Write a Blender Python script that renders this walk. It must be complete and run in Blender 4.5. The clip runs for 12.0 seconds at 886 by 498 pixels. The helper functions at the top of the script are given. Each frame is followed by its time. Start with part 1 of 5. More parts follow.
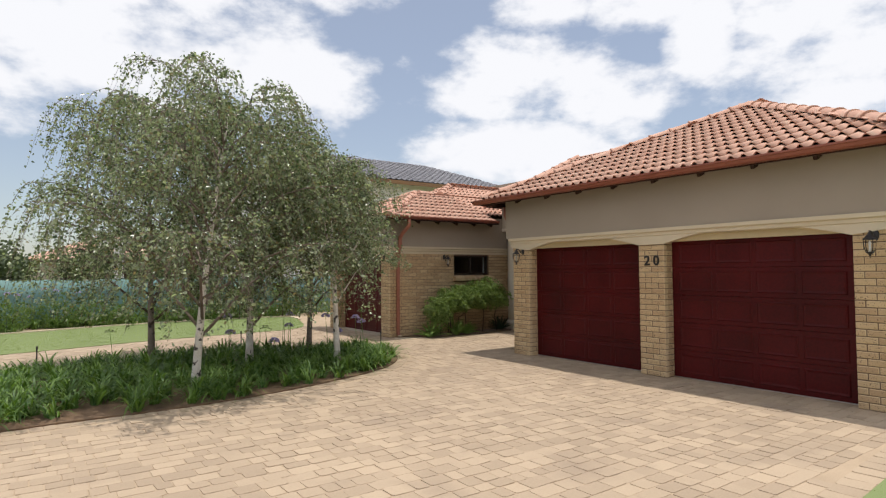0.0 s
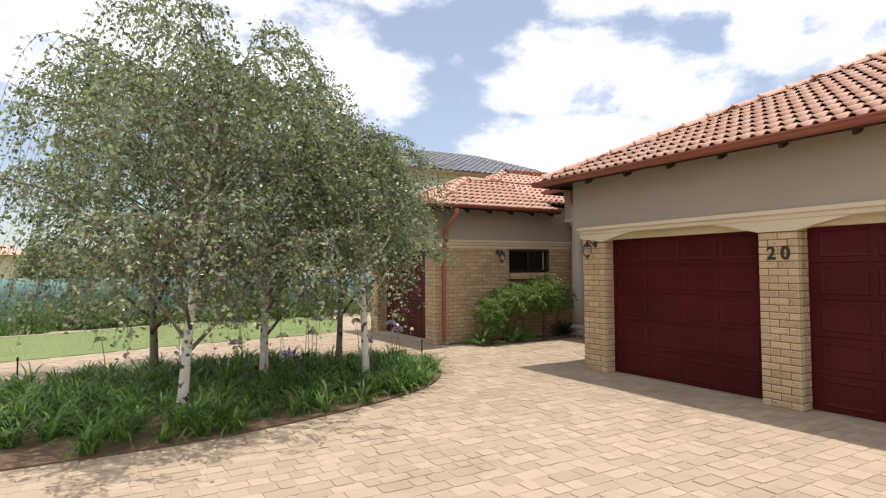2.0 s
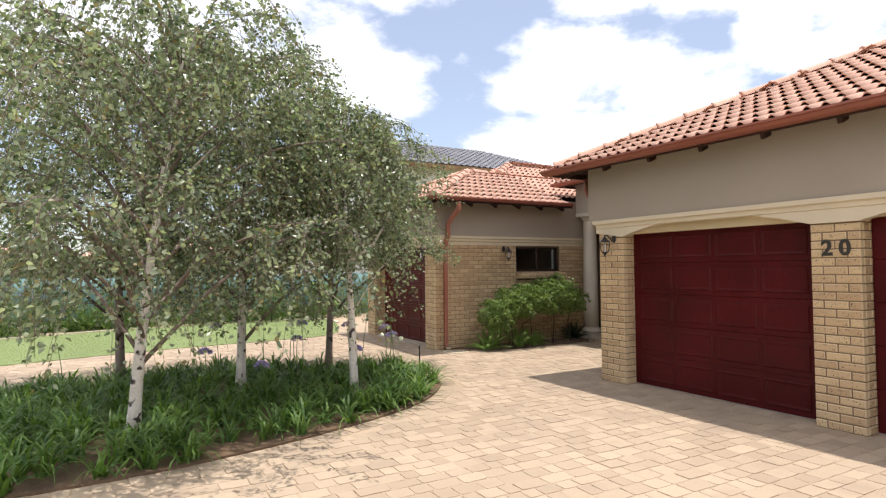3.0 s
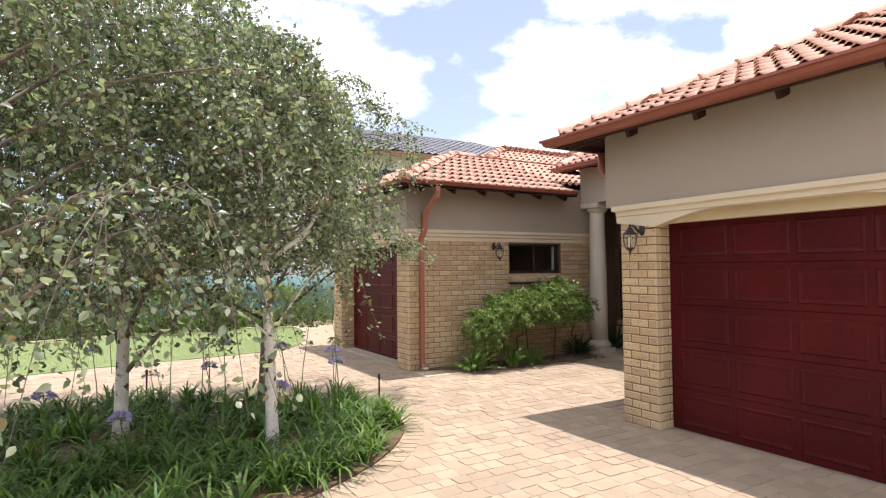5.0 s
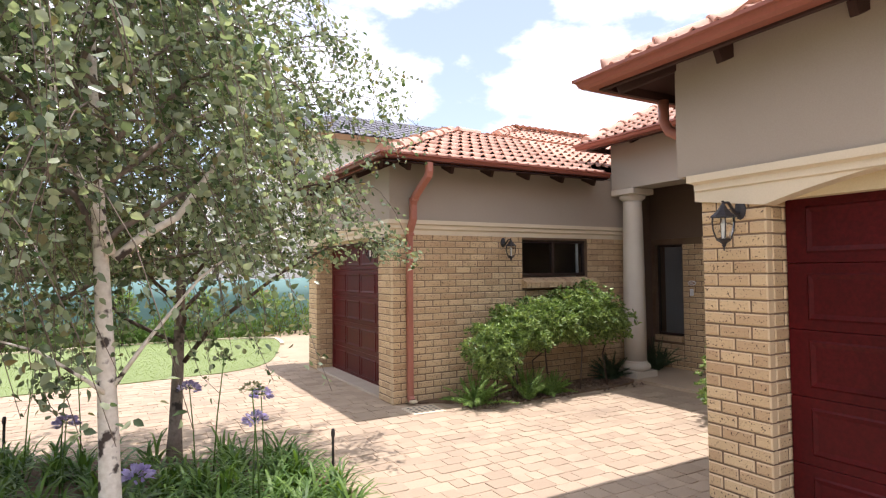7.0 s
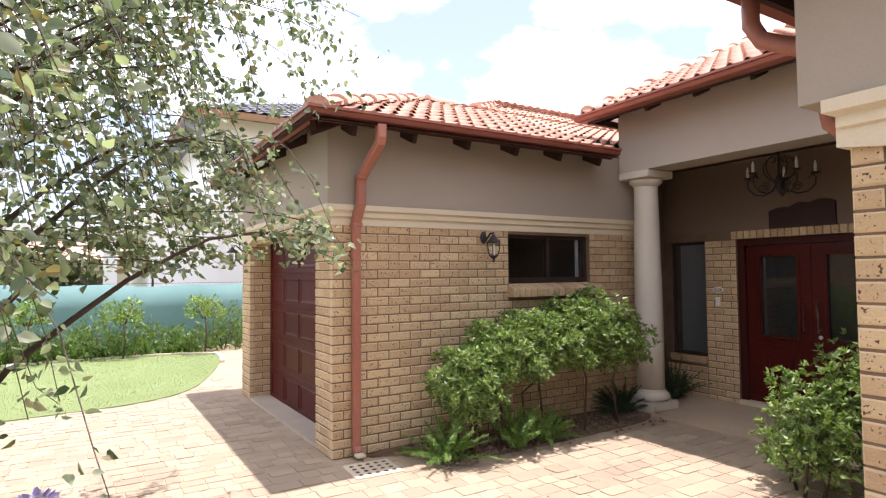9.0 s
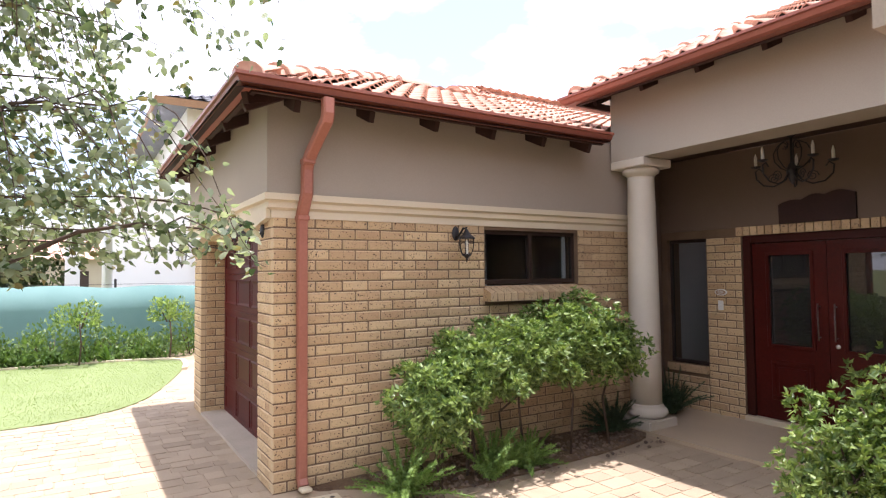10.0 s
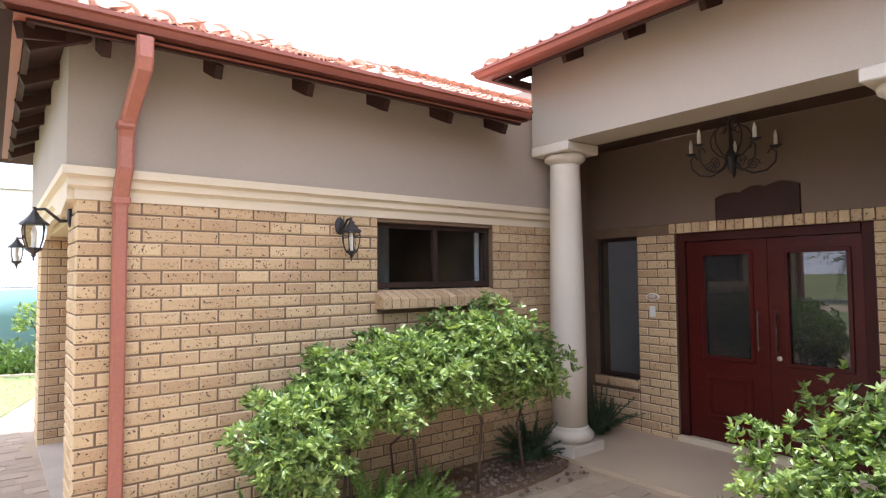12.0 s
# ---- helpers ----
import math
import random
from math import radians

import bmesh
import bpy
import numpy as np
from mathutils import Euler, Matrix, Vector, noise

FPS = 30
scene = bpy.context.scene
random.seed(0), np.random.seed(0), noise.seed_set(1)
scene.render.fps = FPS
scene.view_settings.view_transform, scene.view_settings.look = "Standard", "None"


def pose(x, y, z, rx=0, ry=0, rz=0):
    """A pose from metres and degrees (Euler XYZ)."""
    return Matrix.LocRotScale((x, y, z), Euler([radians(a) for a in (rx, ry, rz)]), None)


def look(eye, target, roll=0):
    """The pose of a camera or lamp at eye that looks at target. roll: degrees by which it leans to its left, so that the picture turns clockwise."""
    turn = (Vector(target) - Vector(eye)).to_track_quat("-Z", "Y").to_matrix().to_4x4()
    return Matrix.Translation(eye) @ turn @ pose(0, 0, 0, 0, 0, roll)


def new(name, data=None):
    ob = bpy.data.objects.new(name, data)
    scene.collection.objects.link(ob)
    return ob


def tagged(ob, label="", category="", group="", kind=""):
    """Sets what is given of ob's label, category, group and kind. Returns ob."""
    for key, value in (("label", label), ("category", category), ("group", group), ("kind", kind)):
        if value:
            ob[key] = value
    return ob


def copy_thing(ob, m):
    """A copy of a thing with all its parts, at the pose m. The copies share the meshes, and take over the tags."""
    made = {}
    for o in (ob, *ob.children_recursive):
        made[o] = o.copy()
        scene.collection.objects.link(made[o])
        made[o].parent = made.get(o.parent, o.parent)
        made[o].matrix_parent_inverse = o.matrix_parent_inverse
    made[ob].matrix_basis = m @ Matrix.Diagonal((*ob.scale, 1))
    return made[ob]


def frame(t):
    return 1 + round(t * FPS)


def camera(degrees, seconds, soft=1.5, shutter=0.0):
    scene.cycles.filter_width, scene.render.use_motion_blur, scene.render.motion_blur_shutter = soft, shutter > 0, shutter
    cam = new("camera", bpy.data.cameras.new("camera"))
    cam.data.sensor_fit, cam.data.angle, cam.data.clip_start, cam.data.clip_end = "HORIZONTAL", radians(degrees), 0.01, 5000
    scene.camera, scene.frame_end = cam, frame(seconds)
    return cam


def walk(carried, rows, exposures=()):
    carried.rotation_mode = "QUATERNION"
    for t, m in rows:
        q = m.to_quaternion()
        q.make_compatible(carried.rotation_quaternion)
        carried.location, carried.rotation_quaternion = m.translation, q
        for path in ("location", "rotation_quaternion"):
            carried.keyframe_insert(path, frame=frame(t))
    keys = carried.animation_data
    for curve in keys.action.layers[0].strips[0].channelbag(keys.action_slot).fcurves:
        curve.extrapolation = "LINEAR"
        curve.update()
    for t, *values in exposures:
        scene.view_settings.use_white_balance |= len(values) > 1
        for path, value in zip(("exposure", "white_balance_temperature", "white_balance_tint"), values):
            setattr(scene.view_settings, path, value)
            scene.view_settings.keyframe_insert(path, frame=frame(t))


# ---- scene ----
cam = camera(74.35, 12.0, soft=1.25)
ROWS = [
    (0.0, 1.718, 1.599, 1.664, -35.56, 2.20, 0.43),
    (0.5, 2.061, 2.006, 1.663, -33.43, 2.19, 0.40),
    (1.0, 2.355, 2.424, 1.668, -32.41, 2.11, 0.40),
    (1.5, 2.657, 2.849, 1.670, -31.35, 2.06, 0.46),
    (2.0, 2.923, 3.267, 1.658, -30.30, 1.98, 0.54),
    (2.5, 3.212, 3.672, 1.643, -29.69, 1.93, 0.56),
    (4.5, 4.519, 5.469, 1.643, -30.22, 1.87, 0.56),
    (5.0, 4.906, 5.925, 1.659, -30.32, 1.94, 0.56),
    (5.5, 5.252, 6.417, 1.663, -30.26, 1.94, 0.54),
    (6.0, 5.575, 6.876, 1.667, -29.94, 2.00, 0.60),
    (6.5, 5.901, 7.349, 1.664, -29.63, 2.02, 0.56),
    (7.0, 6.184, 7.770, 1.668, -29.56, 2.11, 0.57),
    (9.0, 7.325, 9.368, 1.668, -31.45, 2.45, 0.60),
    (9.5, 7.657, 9.655, 1.674, -31.62, 2.45, 0.62),
    (10.0, 7.962, 9.905, 1.684, -31.98, 2.36, 0.62),
    (10.5, 8.238, 10.09, 1.690, -32.88, 2.38, 0.60),
    (11.0, 8.512, 10.25, 1.687, -34.20, 2.45, 0.62),
    (11.5, 8.735, 10.388, 1.683, -35.68, 2.54, 0.59),
    (12.0, 8.863, 10.476, 1.663, -37.63, 2.65, 0.54),
]
EXPOSURE = [(0.0, -0.4, 6600, 11), (2.5, 0.03, 6500, 13), (5.5, 0.44, 6350, 17), (7.0, 0.55, 6300, 19), (9.5, 0.84, 6250, 20), (10.5, 1.08, 6100, 20), (12.0, 1.48, 5850, 18)]
walk(cam, [(t, pose(x, y, z, 90 + pitch, roll, yaw)) for t, x, y, z, yaw, pitch, roll in ROWS], EXPOSURE)

# ---- sky and sun ----
SUN_WAY = Vector((0.28, -0.04, 3.05)).normalized()
world = bpy.data.worlds.new("world")
scene.world = world
world.use_nodes = True
wn, wl = world.node_tree.nodes, world.node_tree.links
wn.clear()
sky = wn.new("ShaderNodeTexSky")
sky.sky_type, sky.sun_disc = "NISHITA", False
sky.sun_elevation = math.asin(SUN_WAY.z)
sky.sun_rotation = math.atan2(SUN_WAY.x, SUN_WAY.y)
coord = wn.new("ShaderNodeTexCoord").outputs["Generated"]


def sky_math(op, a, b, c=None):
    """One arithmetic node of the sky; numbers or sockets."""
    node = wn.new("ShaderNodeMath")
    node.operation = op
    for slot, v in zip(node.inputs, (a, b, c)):
        if isinstance(v, (int, float)):
            slot.default_value = v
        elif v is not None:
            wl.new(v, slot)
    return node.outputs[0]


def sky_dot(way):
    node = wn.new("ShaderNodeVectorMath")
    node.operation = "DOT_PRODUCT"
    wl.new(coord, node.inputs[0])
    node.inputs[1].default_value = way
    return node.outputs["Value"]


def sky_noise(scale, detail, rough, shift):
    flat = wn.new("ShaderNodeMapping")
    flat.inputs["Scale"].default_value = (1.0, 1.0, 1.9)
    flat.inputs["Location"].default_value = shift
    node = wn.new("ShaderNodeTexNoise")
    node.inputs["Scale"].default_value, node.inputs["Detail"].default_value = scale, detail
    node.inputs["Roughness"].default_value = rough
    wl.new(coord, flat.inputs["Vector"])
    wl.new(flat.outputs["Vector"], node.inputs["Vector"])
    return node.outputs["Fac"]


# fair-weather cumulus: bearing and height in degrees, half widths in degrees
CLOUDS = ((4, 20, 16, 7.5), (21, 17.5, 7, 4.5), (10, 28, 13, 6), (43, 18.3, 9.5, 3.8), (52, 16, 7, 3), (44, 11.3, 13, 3.4),
          (70, 18, 10, 6.5), (60, 19.5, 3.5, 4), (46, 25, 4.5, 2.8), (55, 24, 5, 3), (-12, 22, 12, 8), (27, 27, 6, 3), (76, 28, 12, 6))
field = sky_math("MULTIPLY_ADD", sky_noise(1.6, 4.0, 0.5, (0.35, 0.1, 0.0)), 4.0, -1.5)
ahead = wn.new("ShaderNodeMapRange")
ahead.inputs["From Min"].default_value, ahead.inputs["From Max"].default_value = 0.6, 0.8
wl.new(sky_dot((0.52, 0.78, 0.34)), ahead.inputs["Value"])
field = sky_math("SUBTRACT", field, sky_math("MULTIPLY", ahead.outputs["Result"], 2.5))
for az, el, wide, high in CLOUDS:
    az, el = radians(az), radians(el)
    east = Vector((math.cos(az), -math.sin(az), 0)) / radians(wide)
    upward = Vector((-math.sin(az) * math.sin(el), -math.cos(az) * math.sin(el), math.cos(el))) / radians(high)
    a, b = sky_dot(east), sky_dot(upward)
    puff = sky_math("SUBTRACT", sky_math("SUBTRACT", 1.0, sky_math("MULTIPLY", a, a)), sky_math("MULTIPLY", b, b))
    field = sky_math("MAXIMUM", field, puff)
field = sky_math("MAXIMUM", field, -1.5)
field = sky_math("ADD", field, sky_math("MULTIPLY_ADD", sky_noise(9.0, 8.0, 0.58, (0.1, 0.6, 0.2)), 4.2, -2.15))
ramp = wn.new("ShaderNodeMapRange")
ramp.interpolation_type = "SMOOTHSTEP"
ramp.inputs["From Min"].default_value, ramp.inputs["From Max"].default_value = -0.45, 0.75
ramp.inputs["To Min"].default_value, ramp.inputs["To Max"].default_value = 0.2, 1.0
wl.new(field, ramp.inputs["Value"])
cloud_mix = wn.new("ShaderNodeMix")
cloud_mix.data_type = "RGBA"
cloud_mix.inputs[7].default_value = (8.2, 8.4, 8.8, 1)
back = wn.new("ShaderNodeBackground")
back.inputs["Strength"].default_value = 0.15
wout = wn.new("ShaderNodeOutputWorld")
wl.new(ramp.outputs["Result"], cloud_mix.inputs[0])
wl.new(sky.outputs["Color"], cloud_mix.inputs[6])
wl.new(cloud_mix.outputs[2], back.inputs["Color"])
wl.new(back.outputs["Background"], wout.inputs["Surface"])
sun_data = bpy.data.lights.new("sun", "SUN")
sun_data.energy, sun_data.angle, sun_data.color = 4.3, radians(0.6), (1.0, 0.95, 0.88)
sun = new("sun", sun_data)
sun.matrix_world = look(SUN_WAY * 40, (0, 0, 0))


# ---- helpers of this place ----
def solid(bm, x0, x1, y0, y1, z0, z1, m=None):
    """An axis-aligned block, added to bm."""
    vs = [bm.verts.new((x, y, z)) for x in (x0, x1) for y in (y0, y1) for z in (z0, z1)]
    if m is not None:
        for v in vs:
            v.co = m @ v.co
    for ids in ((0, 1, 3, 2), (4, 6, 7, 5), (0, 4, 5, 1), (2, 3, 7, 6), (0, 2, 6, 4), (1, 5, 7, 3)):
        bm.faces.new([vs[i] for i in ids])
    return vs


def block(x0, x1, y0, y1, z0, z1, bevel=0.0, segments=1):
    bm = bmesh.new()
    solid(bm, x0, x1, y0, y1, z0, z1)
    if bevel:
        bmesh.ops.bevel(bm, geom=bm.edges[:], offset=bevel, segments=segments, affect="EDGES")
    return bm


def finish(bm, name, material=None, smooth=False):
    bmesh.ops.recalc_face_normals(bm, faces=bm.faces[:])
    me = bpy.data.meshes.new(name)
    if smooth:
        for f in bm.faces:
            f.smooth = True
    bm.to_mesh(me)
    bm.free()
    if material:
        me.materials.append(material)
    return me


def thing(name, label="", category="", group="", kind="", at=(0, 0, 0), turn=0.0):
    """An Empty at the thing's base, for its parts."""
    ob = new(name)
    ob.empty_display_size = 0.1
    ob.matrix_basis = pose(*at, 0, 0, turn)
    return tagged(ob, label, category, group, kind)


def part(name, bm, material, parent=None, label="", smooth=False, m=None):
    """Links a bmesh, or a mesh, as one object under a thing or a part."""
    me = bm if isinstance(bm, bpy.types.Mesh) else finish(bm, name, material, smooth)
    ob = new(name, me)
    ob.parent = parent
    if m is not None:
        ob.matrix_basis = m
    return tagged(ob, label)


def lathe(profile, steps=20, cap=True):
    """A turned body round z from (radius, height) pairs."""
    bm = bmesh.new()
    rings = []
    for r, z in profile:
        rings.append([bm.verts.new((r * math.cos(2 * math.pi * i / steps), r * math.sin(2 * math.pi * i / steps), z)) for i in range(steps)])
    for a, b in zip(rings, rings[1:]):
        for i in range(steps):
            bm.faces.new((a[i], a[(i + 1) % steps], b[(i + 1) % steps], b[i]))
    if cap:
        bm.faces.new(rings[0][::-1])
        bm.faces.new(rings[-1])
    return bm


def tube(bm, points, radii, steps=8):
    """A round tube along points, one radius each, added to bm."""
    pts = [Vector(p) for p in points]
    rings, side = [], None
    for i, p in enumerate(pts):
        way = (pts[min(i + 1, len(pts) - 1)] - pts[max(i - 1, 0)]).normalized()
        if side is None:
            side = way.orthogonal().normalized()
        side = (side - way * side.dot(way)).normalized()
        up = way.cross(side)
        rings.append([bm.verts.new(p + radii[i] * (math.cos(2 * math.pi * k / steps) * side + math.sin(2 * math.pi * k / steps) * up)) for k in range(steps)])
    for a, b in zip(rings, rings[1:]):
        for k in range(steps):
            f = bm.faces.new((a[k], a[(k + 1) % steps], b[(k + 1) % steps], b[k]))
            f.smooth = True
    bm.faces.new(rings[0][::-1])
    bm.faces.new(rings[-1])


def extrude_profile(bm, profile, start, end, out, up=(0, 0, 1)):
    """A straight moulding: profile of (outwards, upwards) pairs, run from start to end."""
    out, up = Vector(out), Vector(up)
    ends = [[bm.verts.new(Vector(p) + out * a + up * b) for a, b in profile] for p in (start, end)]
    n = len(profile)
    for i in range(n):
        bm.faces.new((ends[0][i], ends[0][(i + 1) % n], ends[1][(i + 1) % n], ends[1][i]))
    bm.faces.new(ends[0][::-1])
    bm.faces.new(ends[1])


# ---- materials ----
def material(name, base, rough=0.7, metal=0.0, spec=0.5):
    mat = bpy.data.materials.new(name)
    mat.use_nodes = True
    shader = mat.node_tree.nodes["Principled BSDF"]
    shader.inputs["Base Color"].default_value = (*base, 1)
    shader.inputs["Roughness"].default_value = rough
    shader.inputs["Metallic"].default_value = metal
    shader.inputs["Specular IOR Level"].default_value = spec
    return mat, mat.node_tree.nodes, mat.node_tree.links, shader


def varied(name, a, b, rough=0.75, scale=3.0, fine=60.0, bump=0.2, depth=0.004, pieces=None, spread=0.0, metal=0.0, stain=None, spec=0.4):
    """Two tones in large patches, fine grain and relief; pieces: 'object' or 'island' gives each piece its own tone."""
    mat, nodes, links, shader = material(name, a, rough, metal, spec)
    where = nodes.new("ShaderNodeNewGeometry").outputs["Position"]
    big, small = nodes.new("ShaderNodeTexNoise"), nodes.new("ShaderNodeTexNoise")
    big.inputs["Scale"].default_value, big.inputs["Detail"].default_value = scale, 5.0
    small.inputs["Scale"].default_value, small.inputs["Detail"].default_value = fine, 4.0
    links.new(where, big.inputs["Vector"])
    links.new(where, small.inputs["Vector"])
    add = nodes.new("ShaderNodeMath")
    add.operation = "MULTIPLY_ADD"
    add.inputs[1].default_value = 0.45
    links.new(small.outputs["Fac"], add.inputs[0])
    scaled = nodes.new("ShaderNodeMath")
    scaled.operation = "MULTIPLY"
    scaled.inputs[1].default_value = 0.55
    links.new(big.outputs["Fac"], scaled.inputs[0])
    links.new(scaled.outputs[0], add.inputs[2])
    ramp = nodes.new("ShaderNodeMapRange")
    ramp.inputs["From Min"].default_value, ramp.inputs["From Max"].default_value = 0.36, 0.64
    links.new(add.outputs[0], ramp.inputs["Value"])
    mix = nodes.new("ShaderNodeMix")
    mix.data_type = "RGBA"
    mix.inputs[6].default_value, mix.inputs[7].default_value = (*a, 1), (*b, 1)
    fac = ramp.outputs["Result"]
    if pieces:
        if pieces == "object":
            rnd = nodes.new("ShaderNodeObjectInfo").outputs["Random"]
        else:
            rnd = nodes.new("ShaderNodeNewGeometry").outputs["Random Per Island"]
        share = nodes.new("ShaderNodeMix")
        share.inputs[0].default_value = spread
        links.new(fac, share.inputs[2])
        links.new(rnd, share.inputs[3])
        fac = share.outputs[0]
    links.new(fac, mix.inputs[0])
    colour = mix.outputs[2]
    if stain:
        tone, lo, hi, size = stain
        spots = nodes.new("ShaderNodeTexNoise")
        spots.inputs["Scale"].default_value, spots.inputs["Detail"].default_value = size, 3.0
        links.new(where, spots.inputs["Vector"])
        cut = nodes.new("ShaderNodeMapRange")
        cut.inputs["From Min"].default_value, cut.inputs["From Max"].default_value = lo, hi
        links.new(spots.outputs["Fac"], cut.inputs["Value"])
        over = nodes.new("ShaderNodeMix")
        over.data_type = "RGBA"
        over.inputs[7].default_value = (*tone, 1)
        links.new(cut.outputs["Result"], over.inputs[0])
        links.new(colour, over.inputs[6])
        colour = over.outputs[2]
    links.new(colour, shader.inputs["Base Color"])
    relief = nodes.new("ShaderNodeBump")
    relief.inputs["Strength"].default_value, relief.inputs["Distance"].default_value = bump, depth
    links.new(small.outputs["Fac"], relief.inputs["Height"])
    links.new(relief.outputs["Normal"], shader.inputs["Normal"])
    return mat


BRICK = varied("face_brick", (0.655, 0.49, 0.285), (0.435, 0.285, 0.16), 0.85, 2.2, 90, 0.7, 0.008, "object", 0.68, stain=((0.08, 0.048, 0.032), 0.62, 0.66, 70))
BRICK_FAR = varied("face_brick_joined", (0.655, 0.49, 0.285), (0.435, 0.285, 0.16), 0.85, 2.2, 90, 0.7, 0.008, "island", 0.68, stain=((0.08, 0.048, 0.032), 0.62, 0.66, 70))
BRICK_EDGE = varied("face_brick_arris", (0.67, 0.52, 0.325), (0.56, 0.41, 0.245), 0.85, 2.2, 90, 0.4, 0.004, "object", 0.5)
MORTAR = varied("mortar", (0.21, 0.14, 0.088), (0.15, 0.098, 0.062), 0.95, 5, 150, 0.5, 0.003)
PLASTER = varied("grey_brown_plaster", (0.38, 0.322, 0.262), (0.335, 0.283, 0.23), 0.9, 0.9, 120, 0.25, 0.002)
PORCH_PLASTER = varied("porch_plaster", (0.44, 0.385, 0.31), (0.40, 0.345, 0.28), 0.9, 0.9, 120, 0.25, 0.002)
CREAM = varied("cream_moulding", (0.66, 0.57, 0.42), (0.60, 0.51, 0.37), 0.8, 1.5, 100, 0.15, 0.002)
COLUMN = varied("column_paint", (0.66, 0.6, 0.5), (0.6, 0.54, 0.45), 0.6, 2.0, 90, 0.1, 0.002)
TILE = varied("roof_tile", (0.66, 0.42, 0.325), (0.50, 0.29, 0.215), 0.9, 1.6, 70, 0.3, 0.004, "object", 0.6, stain=((0.66, 0.47, 0.36), 0.56, 0.75, 7), spec=0.2)
TILE_FAR = varied("roof_tile_joined", (0.66, 0.42, 0.325), (0.50, 0.29, 0.215), 0.9, 1.6, 70, 0.3, 0.004, "island", 0.6, stain=((0.66, 0.47, 0.36), 0.56, 0.75, 7), spec=0.2)
# browner than PLASTER, and darkened: porch shade is put into its colour
SHADED_ENTRY_PLASTER = varied("brown_shaded_entry_plaster", (0.19, 0.135, 0.10), (0.165, 0.115, 0.085), 0.9, 0.9, 120, 0.25, 0.002)
GUTTER = varied("gutter_enamel", (0.30, 0.098, 0.063), (0.25, 0.08, 0.052), 0.42, 2.0, 50, 0.05, 0.001)
PIPE = varied("downpipe_enamel", (0.40, 0.155, 0.108), (0.33, 0.125, 0.085), 0.42, 2.0, 50, 0.05, 0.001)
EAVE_WOOD = varied("dark_eave_timber", (0.05, 0.018, 0.013), (0.03, 0.012, 0.009), 0.7, 3.0, 80, 0.2, 0.002)
GARAGE_WOOD = varied("mahogany_stain", (0.088, 0.007, 0.008), (0.045, 0.0045, 0.005), 0.42, 1.3, 40, 0.12, 0.001, spec=0.16)
DOOR_WOOD = varied("mahogany_door", (0.085, 0.010, 0.007), (0.05, 0.006, 0.005), 0.36, 2.0, 40, 0.1, 0.001, spec=0.25)
PAVER = varied("concrete_paver", (0.495, 0.385, 0.272), (0.335, 0.257, 0.182), 0.9, 0.6, 60, 0.6, 0.006, "object", 0.62, stain=((0.33, 0.255, 0.185), 0.54, 0.76, 1.3))
PAVER_FAR = varied("concrete_paver_joined", (0.495, 0.385, 0.272), (0.335, 0.257, 0.182), 0.9, 0.6, 60, 0.6, 0.006, "island", 0.62, stain=((0.33, 0.255, 0.185), 0.54, 0.76, 1.3))
JOINT = varied("joint_sand", (0.47, 0.36, 0.25), (0.36, 0.275, 0.19), 0.95, 1.5, 120, 0.4, 0.003)
SOIL = varied("bed_soil", (0.21, 0.135, 0.08), (0.11, 0.068, 0.042), 0.95, 3, 60, 0.8, 0.02)
LAWN = varied("lawn_ground", (0.225, 0.28, 0.115), (0.185, 0.235, 0.09), 0.95, 0.8, 130, 0.5, 0.012)

# ---- ground ----
def sheet(name, outline, z, mat, thick=0.0):
    bm = bmesh.new()
    f = bm.faces.new([bm.verts.new((x, y, z)) for x, y in outline])
    if thick:
        top = bmesh.ops.extrude_face_region(bm, geom=[f])
        bmesh.ops.translate(bm, vec=(0, 0, -thick), verts=[v for v in top["geom"] if isinstance(v, bmesh.types.BMVert)])
    return part(name, bm, mat)


def smooth_outline(points, steps=6):
    """A closed rounded outline through the points."""
    out, n = [], len(points)
    for i in range(n):
        p0, p1, p2, p3 = (Vector(points[(i + k - 1) % n]) for k in range(4))
        for s in range(steps):
            t = s / steps
            out.append(tuple(0.5 * (2 * p1 + (p2 - p0) * t + (2 * p0 - 5 * p1 + 4 * p2 - p3) * t * t + (3 * p1 - p0 - 3 * p2 + p3) * t ** 3)))
    return out


def inside(x, y, outline):
    hit, n = False, len(outline)
    for i in range(n):
        (x0, y0), (x1, y1) = outline[i], outline[(i + 1) % n]
        if (y0 > y) != (y1 > y) and x < (x1 - x0) * (y - y0) / (y1 - y0) + x0:
            hit = not hit
    return hit


BED = smooth_outline([(-2.0, 10.6), (0.2, 9.5), (2.3, 9.42), (3.8, 9.45), (5.3, 9.8), (6.6, 10.35), (7.35, 11.0), (7.75, 11.75), (7.6, 12.6), (6.9, 13.4), (5.4, 14.1), (3.6, 14.1), (1.9, 13.7), (0.0, 12.9), (-1.8, 11.8)])
LAWN_EDGE = smooth_outline([(-8.0, 16.4), (-2.0, 16.6), (1.3, 16.85), (4.2, 17.6), (6.6, 17.92), (7.9, 18.12), (8.65, 18.72), (9.2, 20.1), (9.66, 21.9), (9.4, 22.85), (7.2, 23.15), (4.0, 22.8), (1.2, 21.9), (-4.0, 21.6), (-8.0, 21.4)])
ground_mat = varied("veld_grass", (0.22, 0.24, 0.09), (0.15, 0.17, 0.06), 0.95, 0.05, 5, 0.4, 0.02)
tagged(sheet("ground", [(-700, -700), (700, -700), (700, 700), (-700, 700)], -0.06, ground_mat), "dry green veld reaching to the horizon", "ground", kind="structure")
